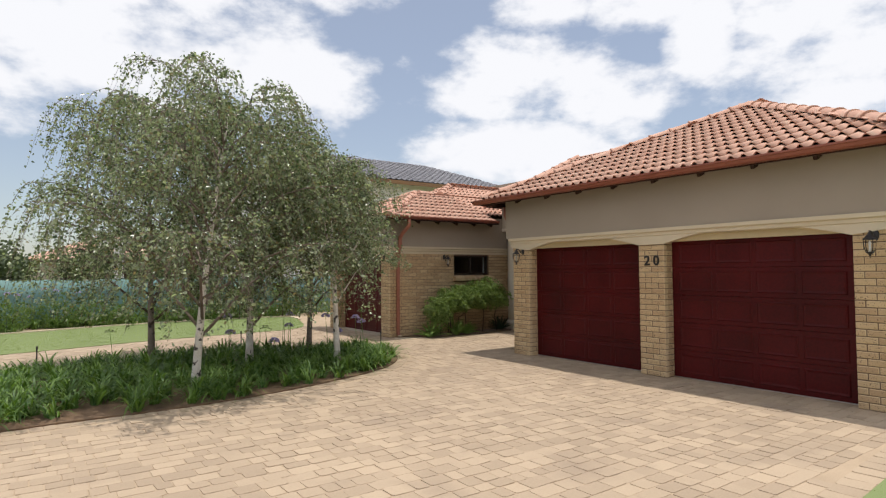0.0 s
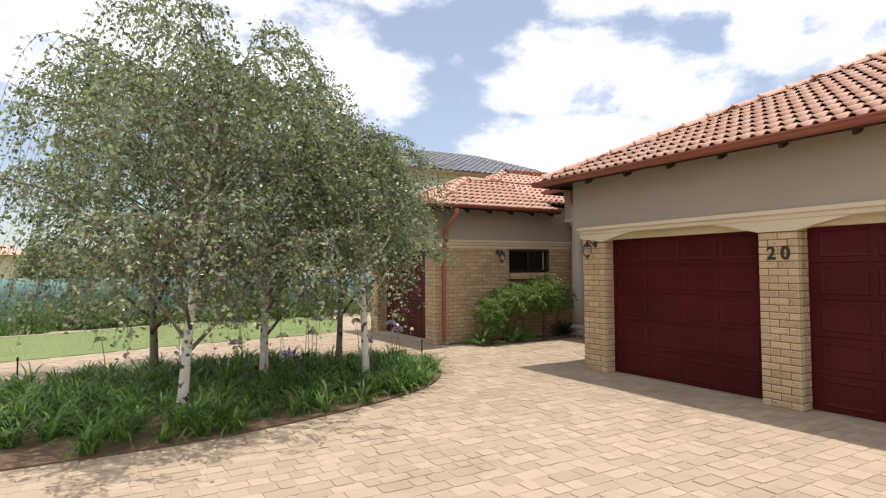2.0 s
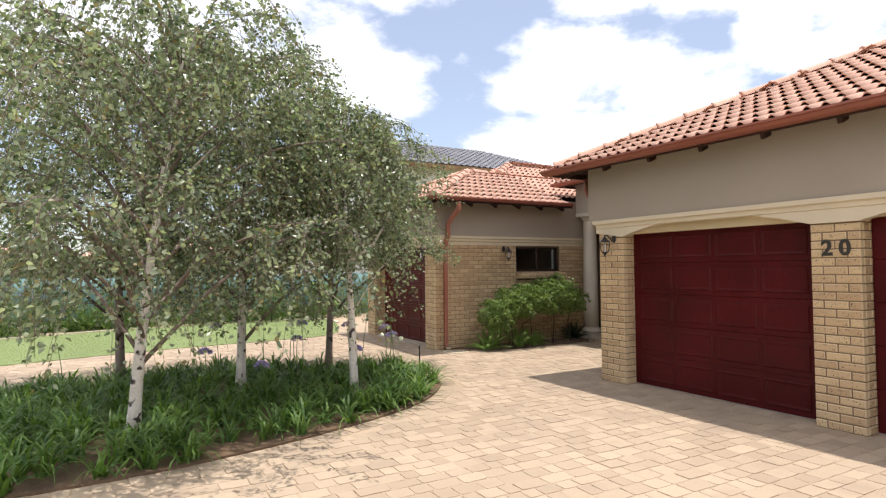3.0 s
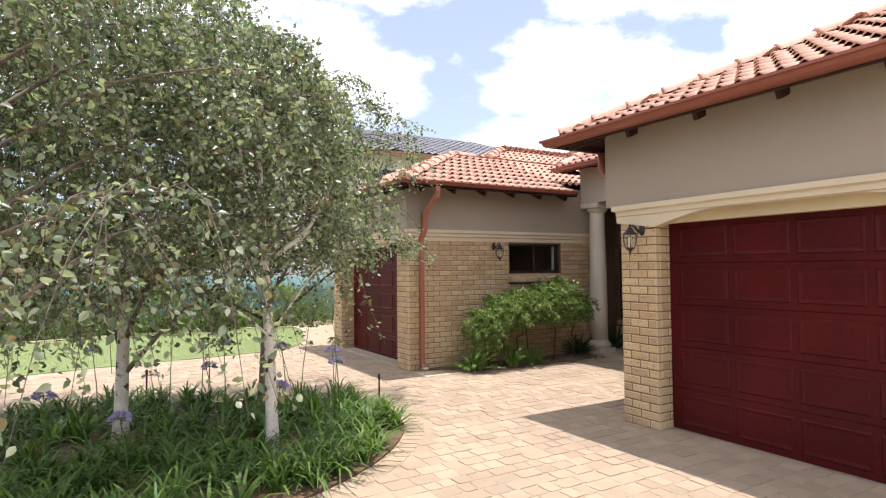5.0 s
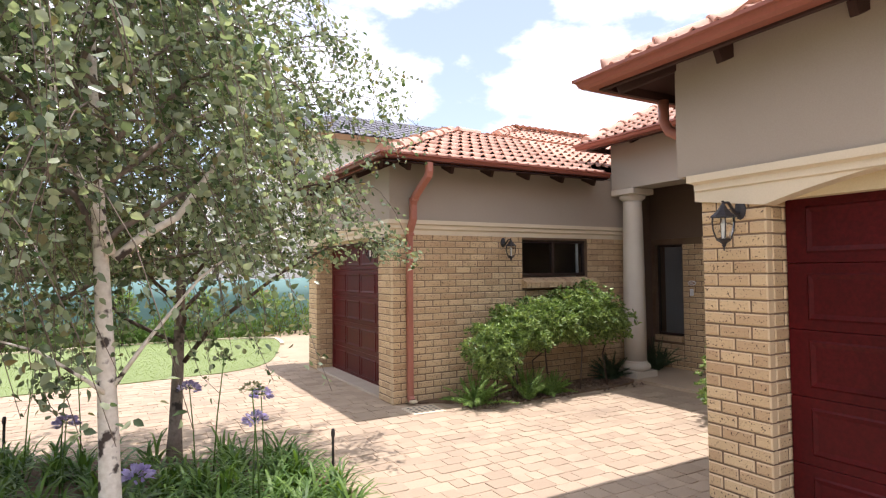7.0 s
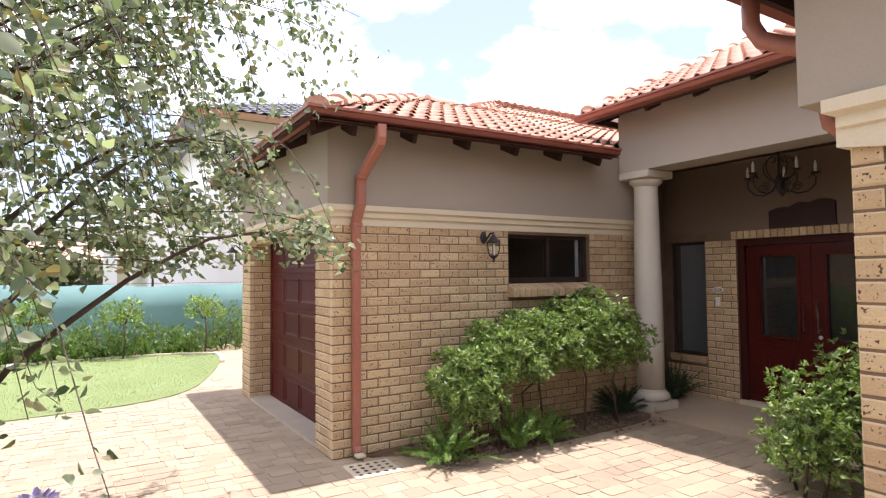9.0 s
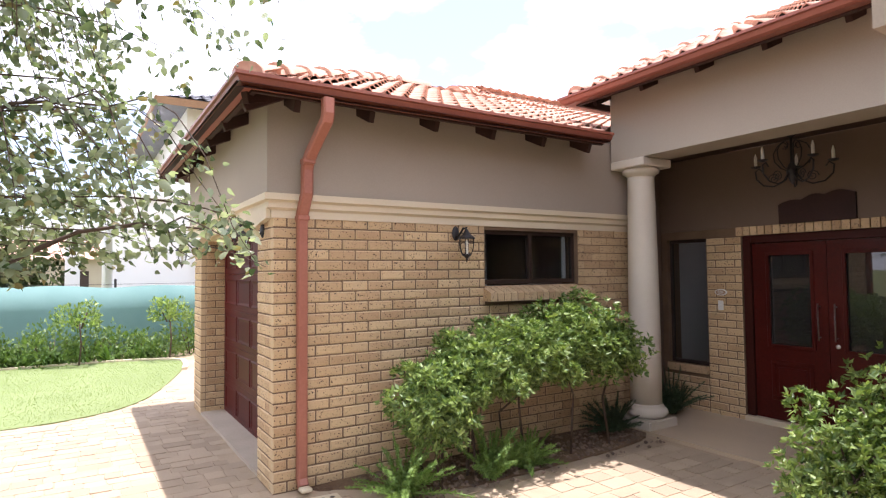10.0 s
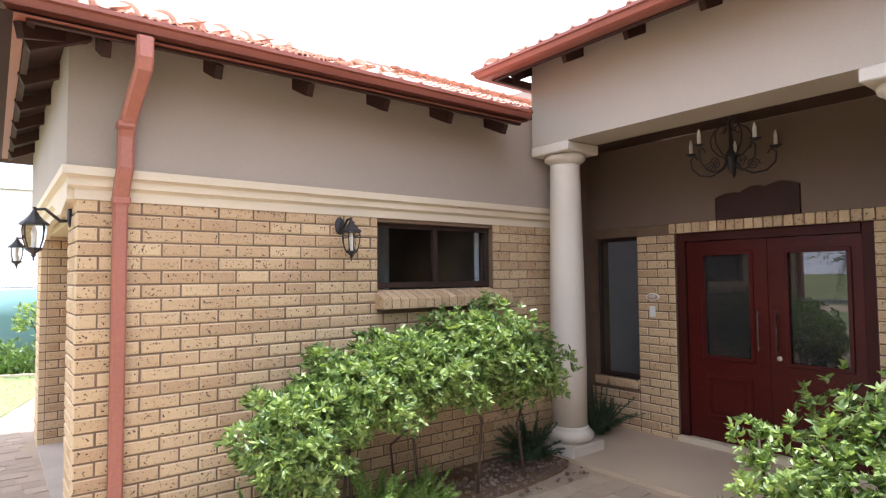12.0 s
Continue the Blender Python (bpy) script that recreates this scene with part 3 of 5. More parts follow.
# ---- garage doors ----
def garage_door(at, turn, width, height, label):
    """Sectional timber door: five sections, each with four raised fields. Faces -y before the turn."""
    door = thing("garage_door", label, "garage door", "garage doors", at=at, turn=turn)
    h = height / 5
    for r in range(5):
        sec = part("door_section", block(0.006, width - 0.006, 0, 0.045, r * h + 0.012 + 0.0015, (r + 1) * h + 0.012 - 0.0015, 0.003), GARAGE_WOOD, door)
        for c in range(4):
            w = (width - 0.2) / 4
            x = 0.1 + c * w
            bm = bmesh.new()
            x0, x1, z0, z1 = x + 0.03, x + w - 0.03, r * h + 0.075, (r + 1) * h - 0.05
            outer = [bm.verts.new((a, -0.001, b)) for a, b in ((x0, z0), (x1, z0), (x1, z1), (x0, z1))]
            ridge = [bm.verts.new((a, -0.011, b)) for a, b in ((x0 + 0.012, z0 + 0.012), (x1 - 0.012, z0 + 0.012), (x1 - 0.012, z1 - 0.012), (x0 + 0.012, z1 - 0.012))]
            inner = [bm.verts.new((a, -0.004, b)) for a, b in ((x0 + 0.04, z0 + 0.04), (x1 - 0.04, z0 + 0.04), (x1 - 0.04, z1 - 0.04), (x0 + 0.04, z1 - 0.04))]
            for p, q in ((outer, ridge), (ridge, inner)):
                for k in range(4):
                    bm.faces.new((p[k], p[(k + 1) % 4], q[(k + 1) % 4], q[k]))
            bm.faces.new(inner)
            part("panel", bm, GARAGE_WOOD, sec)
    part("bottom_seal", block(0, width, -0.004, 0.05, 0.0, 0.014), STEEL, door, "thin pale metal strip")
    return door


STEEL = varied("brushed_steel", (0.6, 0.58, 0.55), (0.5, 0.48, 0.45), 0.35, 5, 90, 0.05, 0.001, metal=0.9)
IRON = varied("black_wrought_iron", (0.035, 0.03, 0.032), (0.02, 0.018, 0.02), 0.5, 6, 120, 0.3, 0.002)
for y0, y1 in ((7.45, 9.97), (4.44, 6.98)):
    garage_door((GD, y1, 0), -90, y1 - y0, 2.10, "closed dark mahogany-red sectional timber garage door")
garage_door((WX + 0.28, 17.56, 0), -90, 2.66, 2.10, "closed dark red timber garage door of the wing")
wall("wall_wing_step", "pale concrete sill under the wing's garage door", WX + 0.01, WX + 0.3, 14.9, 17.56, -0.02, 0.03, varied("concrete_sill", (0.5, 0.42, 0.33), (0.42, 0.35, 0.27), 0.9, 3, 80, 0.3, 0.003), category="sill")

# ---- wall lanterns ----
glass_mat, gn, gl, gs = material("lantern_glass", (0.9, 0.92, 0.92), 0.08)
gs.inputs["Transmission Weight"].default_value, gs.inputs["IOR"].default_value = 1.0, 1.1
CANDLE, *_ = material("candle_sleeve", (0.8, 0.78, 0.72), 0.5)


def wall_lantern():
    """A coach lantern on a scroll arm; the wall is the plane y = 0 and the lantern hangs towards -y, its arm at z = 0."""
    lamp = thing("wall_lantern", "black iron coach lantern with clear glass on brick", "wall lantern", "wall lanterns")
    bm = lathe([(0.048, 0), (0.052, 0.006), (0.045, 0.014), (0.02, 0.024)], 12)
    bmesh.ops.scale(bm, vec=(0.9, 1.5, 1), verts=bm.verts[:])
    part("backplate", bm, IRON, lamp, m=pose(0, 0, 0.0, 90))
    bm = bmesh.new()
    tube(bm, [(0, -0.015, -0.03), (0, -0.06, -0.035), (0, -0.10, 0.0), (0, -0.15, 0.045), (0, -0.2, 0.04), (0, -0.21, 0.01)], [0.012, 0.012, 0.011, 0.011, 0.010, 0.009], 6)
    part("arm", bm, IRON, lamp)
    c = pose(0, -0.21, 0)
    part("roof", lathe([(0.012, 0.055), (0.006, 0.04), (0.02, 0.02), (0.03, 0.0), (0.055, -0.03), (0.085, -0.055), (0.088, -0.068), (0.06, -0.066)], 8), IRON, lamp, m=c)
    part("glass", lathe([(0.068, -0.068), (0.072, -0.10), (0.066, -0.16), (0.046, -0.225)], 8, cap=False), glass_mat, lamp, "clear glass", m=c)
    for k in range(4):
        a = math.pi / 4 + k * math.pi / 2
        bm = bmesh.new()
        tube(bm, [(r * math.cos(a), r * math.sin(a), z) for r, z in ((0.072, -0.066), (0.076, -0.10), (0.07, -0.16), (0.048, -0.228))], [0.005] * 4, 5)
        part("rib", bm, IRON, lamp, m=c)
    part("base", lathe([(0.05, -0.222), (0.05, -0.235), (0.028, -0.25), (0.012, -0.265), (0.016, -0.275), (0.006, -0.285), (0.004, -0.31)], 8), IRON, lamp, m=c)
    part("candle", lathe([(0.014, -0.225), (0.014, -0.13), (0.018, -0.115), (0.009, -0.09), (0.002, -0.075)], 8), CANDLE, lamp, "pale candle bulb", m=c)
    return lamp


lantern = wall_lantern()
lantern.matrix_basis = pose(10.94, WY, 2.05, 0, 0, 0) @ Matrix.Scale(0.88, 4)
for x, y in ((GX, 10.14), (GX, 4.2), (WX, 14.72), (WX, 17.78)):
    copy_thing(lantern, pose(x, y, 2.05, 0, 0, -90))

# ---- house number ----
NUMBER, *_ = material("black_metal_number", (0.03, 0.025, 0.022), 0.45)
number = thing("house_number", "black metal number 20 on the brick pier", "house number", at=(GX - 0.002, 7.34, 1.74), turn=-90)
for i, ch in enumerate("20"):
    cu = bpy.data.curves.new("digit", "FONT")
    cu.body, cu.size, cu.extrude, cu.bevel_depth = ch, 0.215, 0.008, 0.002
    cu.offset = 0.004
    cu.materials.append(NUMBER)
    ob = new("digit", cu)
    ob.parent = number
    ob.matrix_basis = pose(i * 0.165, 0, 0.0, 90)


# ---- downpipes ----
def rect_pipe(path, w, d, mat, name, label, parent=None):
    bm = bmesh.new()
    rings = []
    pts = [Vector(p) for p in path]
    for i, p in enumerate(pts):
        way = ((pts[min(i + 1, len(pts) - 1)] - p).normalized() + (p - pts[max(i - 1, 0)]).normalized()).normalized()
        x = Vector((1, 0, 0))
        y = way.cross(x).normalized()
        rings.append([bm.verts.new(p + x * a * w / 2 + y * b * d / 2) for a, b in ((-1, -0.7), (-0.7, -1), (0.7, -1), (1, -0.7), (1, 0.7), (0.7, 1), (-0.7, 1), (-1, 0.7))])
    for a, b in zip(rings, rings[1:]):
        for k in range(8):
            bm.faces.new((a[k], a[(k + 1) % 8], b[(k + 1) % 8], b[k]))
    bm.faces.new(rings[0][::-1])
    bm.faces.new(rings[-1])
    ob = part(name, bm, mat, parent, label)
    return ob


pipe = thing("downpipe", "rust-red enamelled square downpipe on the brick wall", "downpipe", "downpipes", at=(0, 0, 0))
rect_pipe([(9.49, 13.91, 2.965), (9.49, 13.91, 2.86), (9.49, 13.93, 2.81), (9.475, 14.22, 2.62), (9.47, 14.29, 2.55), (9.47, 14.31, 2.5), (9.47, 14.31, 2.32), (9.465, 14.33, 2.27), (9.46, 14.395, 2.16), (9.46, 14.40, 2.10)], 0.085, 0.075, PIPE, "offset_bend", "", pipe)
rect_pipe([(9.46, 14.40, 2.12), (9.455, 14.40, 0.10), (9.455, 14.36, 0.05)], 0.078, 0.07, PIPE, "shaft", "", pipe)
for z in (2.13, 2.56):
    y = 14.40 if z < 2.3 else 14.27
    part("collar", block(9.415, 9.51, y - 0.045, y + 0.045, z - 0.02, z + 0.02, 0.005), PIPE, pipe)
part("shoe", block(9.41, 9.5, 14.27, 14.35, 0.03, 0.06, 0.008), CREAM, pipe, "pale splash tile")
PX = 10.05
pipe2 = thing("downpipe", "rust-red round downpipe with a bend beside the garage pier", "downpipe", "downpipes")
bm = bmesh.new()
tube(bm, [(PX, 10.95, 3.02), (PX, 10.95, 2.85), (PX, 10.9, 2.76), (PX, 10.68, 2.64), (PX, 10.62, 2.55), (PX, 10.62, 2.36), (PX, 10.61, 2.3), (PX, 10.54, 2.23), (PX, 10.475, 2.17), (PX, 10.47, 0.02)], [0.042] * 10, 12)
part("shaft", bm, PIPE, pipe2)
for z in (2.1, 2.4):
    y = 10.47 if z < 2.2 else 10.62
    part("collar", lathe([(0.047, -0.02), (0.047, 0.02)], 12), PIPE, pipe2, m=pose(PX, y, z))

# ---- porch columns ----
def column(x, y):
    col = thing("porch_column", "cream painted classical round column on a square plinth", "column", "porch columns", at=(x, y, 0.03))
    part("plinth", block(-0.225, 0.225, -0.225, 0.225, 0, 0.1, 0.012, 2), COLUMN, col)
    part("base_ring", lathe([(0.17, 0.1), (0.2, 0.11), (0.222, 0.14), (0.22, 0.17), (0.195, 0.2), (0.178, 0.21), (0.178, 0.225), (0.165, 0.24)], 32), COLUMN, col, smooth=True)
    part("shaft", lathe([(0.163, 0.235), (0.165, 0.8), (0.16, 1.5), (0.148, 2.25), (0.141, 2.615), (0.141, 2.695)], 32), COLUMN, col, smooth=True)
    part("capital", lathe([(0.142, 2.675), (0.16, 2.695), (0.19, 2.715), (0.197, 2.745), (0.185, 2.767)], 32), COLUMN, col, smooth=True)
    part("abacus", block(-0.225, 0.225, -0.225, 0.225, 2.765, 2.855, 0.01), COLUMN, col)


column(13.18, 14.15)
column(13.18, 11.46)

# ---- strip window ----
DARK_FRAME = varied("dark_brown_frame", (0.045, 0.026, 0.02), (0.03, 0.018, 0.014), 0.45, 5, 60, 0.1, 0.001)
pane_mat, pn, pl, ps = material("window_glass", (0.75, 0.8, 0.8), 0.02)
ps.inputs["Transmission Weight"].default_value, ps.inputs["IOR"].default_value = 1.0, 1.45
window = thing("window_1", "dark brown framed strip window with two panes", "window", kind="structure", at=(WIN[0], WY + 0.06, WIN[2]))
ww, wh = WIN[1] - WIN[0], WIN[3] - WIN[2]
bm = bmesh.new()
for x0, x1, z0, z1 in ((0, ww, 0, 0.045), (0, ww, wh - 0.04, wh), (0, 0.035, 0.045, wh - 0.04), (ww - 0.035, ww, 0.045, wh - 0.04), (ww * 0.5 - 0.02, ww * 0.5 + 0.02, 0.045, wh - 0.04)):
    solid(bm, x0, x1, 0, 0.05, z0, z1)
part("window_frame", bm, DARK_FRAME, window)
for x0, x1, dy in ((0.035, ww * 0.5 - 0.02, 0.035), (ww * 0.5 + 0.02, ww - 0.035, 0.02)):
    ob = part("pane", block(x0, x1, dy, dy + 0.005, 0.045, wh - 0.04), pane_mat, window)
    ob.visible_shadow = False
BLIND, *_ = material("white_blind", (0.75, 0.75, 0.74), 0.8)
tagged(part("window_blind", block(12.41, 12.46, WY + 0.14, WY + 0.16, 1.6, 2.08, 0.004), BLIND), "narrow strip of white blind behind the glass", "blind")
wall("wall_wing_room", "white plastered inner partition behind the strip window", 11.86, 11.92, 15.3, 17.7, 0, 2.95, varied("inner_white", (0.6, 0.6, 0.6), (0.55, 0.55, 0.55), 0.9, 2, 60, 0.1, 0.002))
sill = thing("window_sill", "sloping face-brick window sill", "window sill", kind="structure", at=(0, 0, 0))
n_sill = 17
for k in range(n_sill):
    x = 11.255 + k * 1.39 / n_sill
    bm = bmesh.new()
    prof = [(14.33, 1.41), (14.33, 1.485), (14.345, 1.5), (14.50, 1.555), (14.50, 1.41)]
    w = 1.39 / n_sill - 0.008
    a = [bm.verts.new((x, y, z)) for y, z in prof]
    b = [bm.verts.new((x + w, y, z)) for y, z in prof]
    for i in range(5):
        bm.faces.new((a[i], a[(i + 1) % 5], b[(i + 1) % 5], b[i]))
    bm.faces.new(a[::-1])
    bm.faces.new(b)
    part("brick", bm, BRICK, sill)
part("mortar_bed", block(11.258, 12.64, 14.337, 14.45, 1.415, 1.478), MORTAR, sill)

# ---- entrance ----
RED_FRAME = varied("dark_mahogany_frame", (0.06, 0.012, 0.009), (0.035, 0.008, 0.006), 0.5, 3, 60, 0.1, 0.001, spec=0.2)
frame_ob = thing("door_frame", "dark brown timber door frame", "door frame", kind="structure", at=(0, 0, 0))
for nm, (y0, y1, z0, z1) in dict(jamb=(13.57, 13.66, 0.09, 2.06), jamb_=(12.0, 12.09, 0.09, 2.06), head=(12.09, 13.57, 1.975, 2.06)).items():
    part(nm.strip("_"), block(FX + 0.03, FX + 0.13, y0, y1, z0, z1, 0.006), RED_FRAME, frame_ob)
tagged(part("door_step", block(FX - 0.02, FX + 0.25, 12.0, 13.66, 0.02, 0.09, 0.006), CREAM), "low pale stone threshold under the front door", "threshold", kind="structure")
door_glass, dgn, dgl, dgs = material("door_glass", (0.05, 0.05, 0.05), 0.02)
dgs.inputs["Transmission Weight"].default_value, dgs.inputs["IOR"].default_value = 0.5, 1.7


def door_leaf(y0, y1, glass_y, handle_y, label):
    """One leaf of the front door, facing -x."""
    leaf = thing("front_door", label, "front door", "double front door", at=(0, 0, 0))
    g0, g1 = glass_y
    z0, z1, zm0, zm1 = 0.095, 1.97, 0.885, 1.84
    x = FX + 0.06
    bm = bmesh.new()
    for a, b, c, d in ((y0, g0, z0, z1), (g1, y1, z0, z1), (g0, g1, zm1, z1), (g0, g1, z0, zm0)):
        solid(bm, x, x + 0.045, a, b, c, d)
    body = part("leaf", bm, DOOR_WOOD, leaf)
    for a, b, c, d in ((g0 - 0.03, g0 + 0.005, zm0 - 0.03, zm1 + 0.03), (g1 - 0.005, g1 + 0.03, zm0 - 0.03, zm1 + 0.03), (g0, g1, zm0 - 0.03, zm0 + 0.005), (g0, g1, zm1 - 0.005, zm1 + 0.03)):
        part("bead", block(x - 0.016, x - 0.001, a, b, c, d, 0.004), DOOR_WOOD, leaf)
    ob = part("pane", block(x + 0.018, x + 0.026, g0, g1, zm0, zm1), door_glass, leaf, "dark reflective glass")
    for a, b, c, d in ((g0, g1, 0.30, 0.34), (g0, g1, 0.68, 0.72), (g0, g0 + 0.04, 0.34, 0.68), (g1 - 0.04, g1, 0.34, 0.68)):
        part("moulding", block(x - 0.012, x - 0.001, a, b, c, d, 0.004), DOOR_WOOD, leaf)
    part("raised_field", block(x - 0.009, x - 0.001, g0 + 0.07, g1 - 0.07, 0.37, 0.65, 0.006), DOOR_WOOD, leaf)
    bm = bmesh.new()
    tube(bm, [(x - 0.002, handle_y, 1.0), (x - 0.045, handle_y, 1.0), (x - 0.05, handle_y, 0.97), (x - 0.05, handle_y, 1.34), (x - 0.045, handle_y, 1.31), (x - 0.002, handle_y, 1.31)], [0.007] * 6, 8)
    part("handle", bm, STEEL, leaf, "slim brushed steel bar handle")
    return leaf


door_leaf(12.815, 13.565, (12.965, 13.39), 12.89, "closed mahogany door leaf with tall glass pane")
right_leaf = door_leaf(12.095, 12.81, (12.2, 12.645), 12.735, "closed mahogany door leaf with glass and keyhole")
part("keyhole", lathe([(0.022, 0), (0.022, 0.008), (0.008, 0.012)], 14), STEEL, right_leaf, "round steel keyhole plate", m=pose(FX + 0.059, 12.735, 0.92, 90, 0, -90))
# soldier course over the door
course = tagged(part("trim_door_head", block(FX + 0.012, FX + 0.06, 11.8, 13.72, 2.062, 2.156), MORTAR), "upright brick soldier course over the front door", "brick course", kind="structure")
for k in range(23):
    y = 11.82 + k * 0.0826
    part("brick", block(FX - 0.012, FX + 0.06, y, y + 0.073, 2.064, 2.158, 0.003), BRICK, course)
# dark plaque with a double-arched top
bm = bmesh.new()
prof = [(13.22, 2.15), (12.50, 2.15), (12.50, 2.40)]
for k in range(13):
    t = k / 12
    prof.append((12.50 + 0.27 * t, 2.40 + 0.035 * math.sin(math.pi * t) + 0.01 * t))
for k in range(1, 13):
    t = k / 12
    prof.append((12.77 + 0.22 * t, 2.41 + 0.03 * math.sin(math.pi * t) - 0.03 * t))
for k in range(1, 13):
    t = k / 12
    prof.append((12.99 + 0.23 * t, 2.38 + 0.02 * math.sin(math.pi * t) - 0.03 * t))
a = [bm.verts.new((FX - 0.03, y, z + 0.012)) for y, z in prof]
b = [bm.verts.new((FX + 0.004, y, z + 0.012)) for y, z in prof]
bm.faces.new(a)
for i in range(len(a)):
    j = (i + 1) % len(a)
    bm.faces.new((a[i], b[i], b[j], a[j]))
tagged(part("wall_plaque", bm, EAVE_WOOD), "dark wooden plaque with scalloped top above the door", "plaque")
# bell and oval sign on the pier
bell = thing("door_bell", "small white door bell plate on brick", "door bell", at=(FX, 13.916, 1.28))
part("plate", block(-0.012, 0.0, -0.032, 0.032, -0.055, 0.055, 0.004), BLIND, bell)
part("button", block(-0.018, -0.012, -0.012, 0.012, -0.012, 0.012, 0.003), BLIND, bell)
sign = thing("oval_sign", "small oval ceramic name sign with white rim", "sign", at=(FX, 13.91, 1.43), turn=-90)
bm = lathe([(0.06, 0), (0.06, 0.008), (0.052, 0.013)], 24)
bmesh.ops.scale(bm, vec=(1.25, 0.62, 1), verts=bm.verts[:])
part("rim", bm, BLIND, sign, m=pose(0, 0, 0, 90))
bm = lathe([(0.05, 0.0), (0.05, 0.015)], 24)
bmesh.ops.scale(bm, vec=(1.22, 0.56, 1), verts=bm.verts[:])
part("field", bm, varied("terracotta_glaze", (0.42, 0.3, 0.22), (0.35, 0.24, 0.18), 0.3, 9, 90, 0.1, 0.001), sign, m=pose(0, 0, 0, 90))
for k, w in enumerate((0.06, 0.075, 0.05)):
    part("lettering", block(-w / 2, w / 2, -0.0165, -0.015, 0.012 - 0.012 * k, 0.017 - 0.012 * k), BLIND, sign, "pale unreadable lettering")
# narrow side window
nw = thing("window_2", "tall narrow dark-framed window beside the front door", "window", kind="structure", at=(FX + 0.06, 0, 0))
for y0, y1, z0, z1 in ((NARROW[0], NARROW[0] + 0.03, NARROW[2], 2.06), (NARROW[1] - 0.03, NARROW[1], NARROW[2], 2.06), (NARROW[0] + 0.03, NARROW[1] - 0.03, NARROW[2], NARROW[2] + 0.04), (NARROW[0] + 0.03, NARROW[1] - 0.03, 2.02, 2.06)):
    part("frame_bar", block(0, 0.05, y0, y1, z0, z1, 0.004), DARK_FRAME, nw)
ob = part("pane", block(0.02, 0.026, NARROW[0] + 0.03, NARROW[1] - 0.03, NARROW[2] + 0.04, 2.02), pane_mat, nw)
ob.visible_shadow = False
part("sill", block(-0.1, 0.19, NARROW[0], NARROW[1], NARROW[2] - 0.09, NARROW[2], 0.006), BRICK, nw, "brick sill")
INNER = varied("hall_white", (0.5, 0.47, 0.43), (0.44, 0.41, 0.37), 0.9, 2, 60, 0.1, 0.002)
wall("wall_hall_back", "pale plastered hall wall behind the entrance", 15.6, 15.75, 10.65, 15.5, 0, 3.0, INNER)
wall("wall_hall_side", "pale plastered hall side wall", FX + 0.26, 15.6, 14.912, 15.05, 0, 3.0, INNER)
wall("wall_hall_other", "pale plastered hall end wall", FX + 0.26, 15.6, 10.66, 10.8, 0, 3.0, INNER)
tagged(part("floor_hall", block(FX + 0.26, 15.6, 10.8, 14.9, 0.0, 0.06), INNER), "pale hall floor", "floor", kind="structure")
pic = thing("picture_frame", "dark framed picture on the pale hall wall", "picture", at=(15.6, 14.55, 1.6))
part("frame", block(-0.03, -0.001, -0.2, 0.2, -0.25, 0.25, 0.006), DARK_FRAME, pic)
part("sheet", block(-0.034, -0.031, -0.16, 0.16, -0.21, 0.21), varied("grey_print", (0.12, 0.12, 0.13), (0.07, 0.07, 0.08), 0.6, 6, 40), pic)


# ---- chandelier ----
def scroll(points, r=0.008):
    bm = bmesh.new()
    tube(bm, points, [r] * len(points), 6)
    return bm


chand = thing("chandelier", "black wrought-iron scroll chandelier with five candles", "chandelier", at=(13.78, 12.86, 2.5))
part("stem", lathe([(0.004, 0.0), (0.02, 0.03), (0.045, 0.09), (0.05, 0.14), (0.03, 0.19), (0.012, 0.22), (0.012, 0.5)], 12), IRON, chand)
part("ceiling_cup", lathe([(0.05, 0.5), (0.04, 0.47), (0.012, 0.45)], 14), IRON, chand)
for k in range(5):
    m = pose(0, 0, 0, 0, 0, 20 + 72 * k)
    pts = [(0.03, 0, 0.12), (0.08, 0, 0.04), (0.17, 0, 0.0), (0.27, 0, 0.02), (0.34, 0, 0.09), (0.35, 0, 0.17), (0.31, 0, 0.2), (0.28, 0, 0.16)]
    arm = part("arm", scroll(pts), IRON, chand, m=m)
    spiral = [(0.17 + 0.055 * (1 - i / 18) * math.cos(i * 0.7), 0, 0.075 + 0.055 * (1 - i / 18) * math.sin(i * 0.7)) for i in range(18)]
    part("curl", scroll(spiral, 0.005), IRON, arm)
    bow = [(0.03, 0, 0.13), (0.1, 0, 0.17), (0.16, 0, 0.24), (0.17, 0, 0.32), (0.13, 0, 0.39), (0.07, 0, 0.42), (0.035, 0, 0.39), (0.05, 0, 0.35), (0.08, 0, 0.36)]
    part("bow", scroll(bow, 0.006), IRON, chand, m=m)
    part("drip_cup", lathe([(0.012, 0.2), (0.045, 0.215), (0.048, 0.222), (0.012, 0.218)], 12), IRON, chand, m=m @ pose(0.345, 0, 0))
    part("candle", lathe([(0.015, 0.22), (0.015, 0.31), (0.012, 0.315), (0.004, 0.35)], 10), CANDLE, chand, "pale candle sleeve", m=m @ pose(0.345, 0, 0))


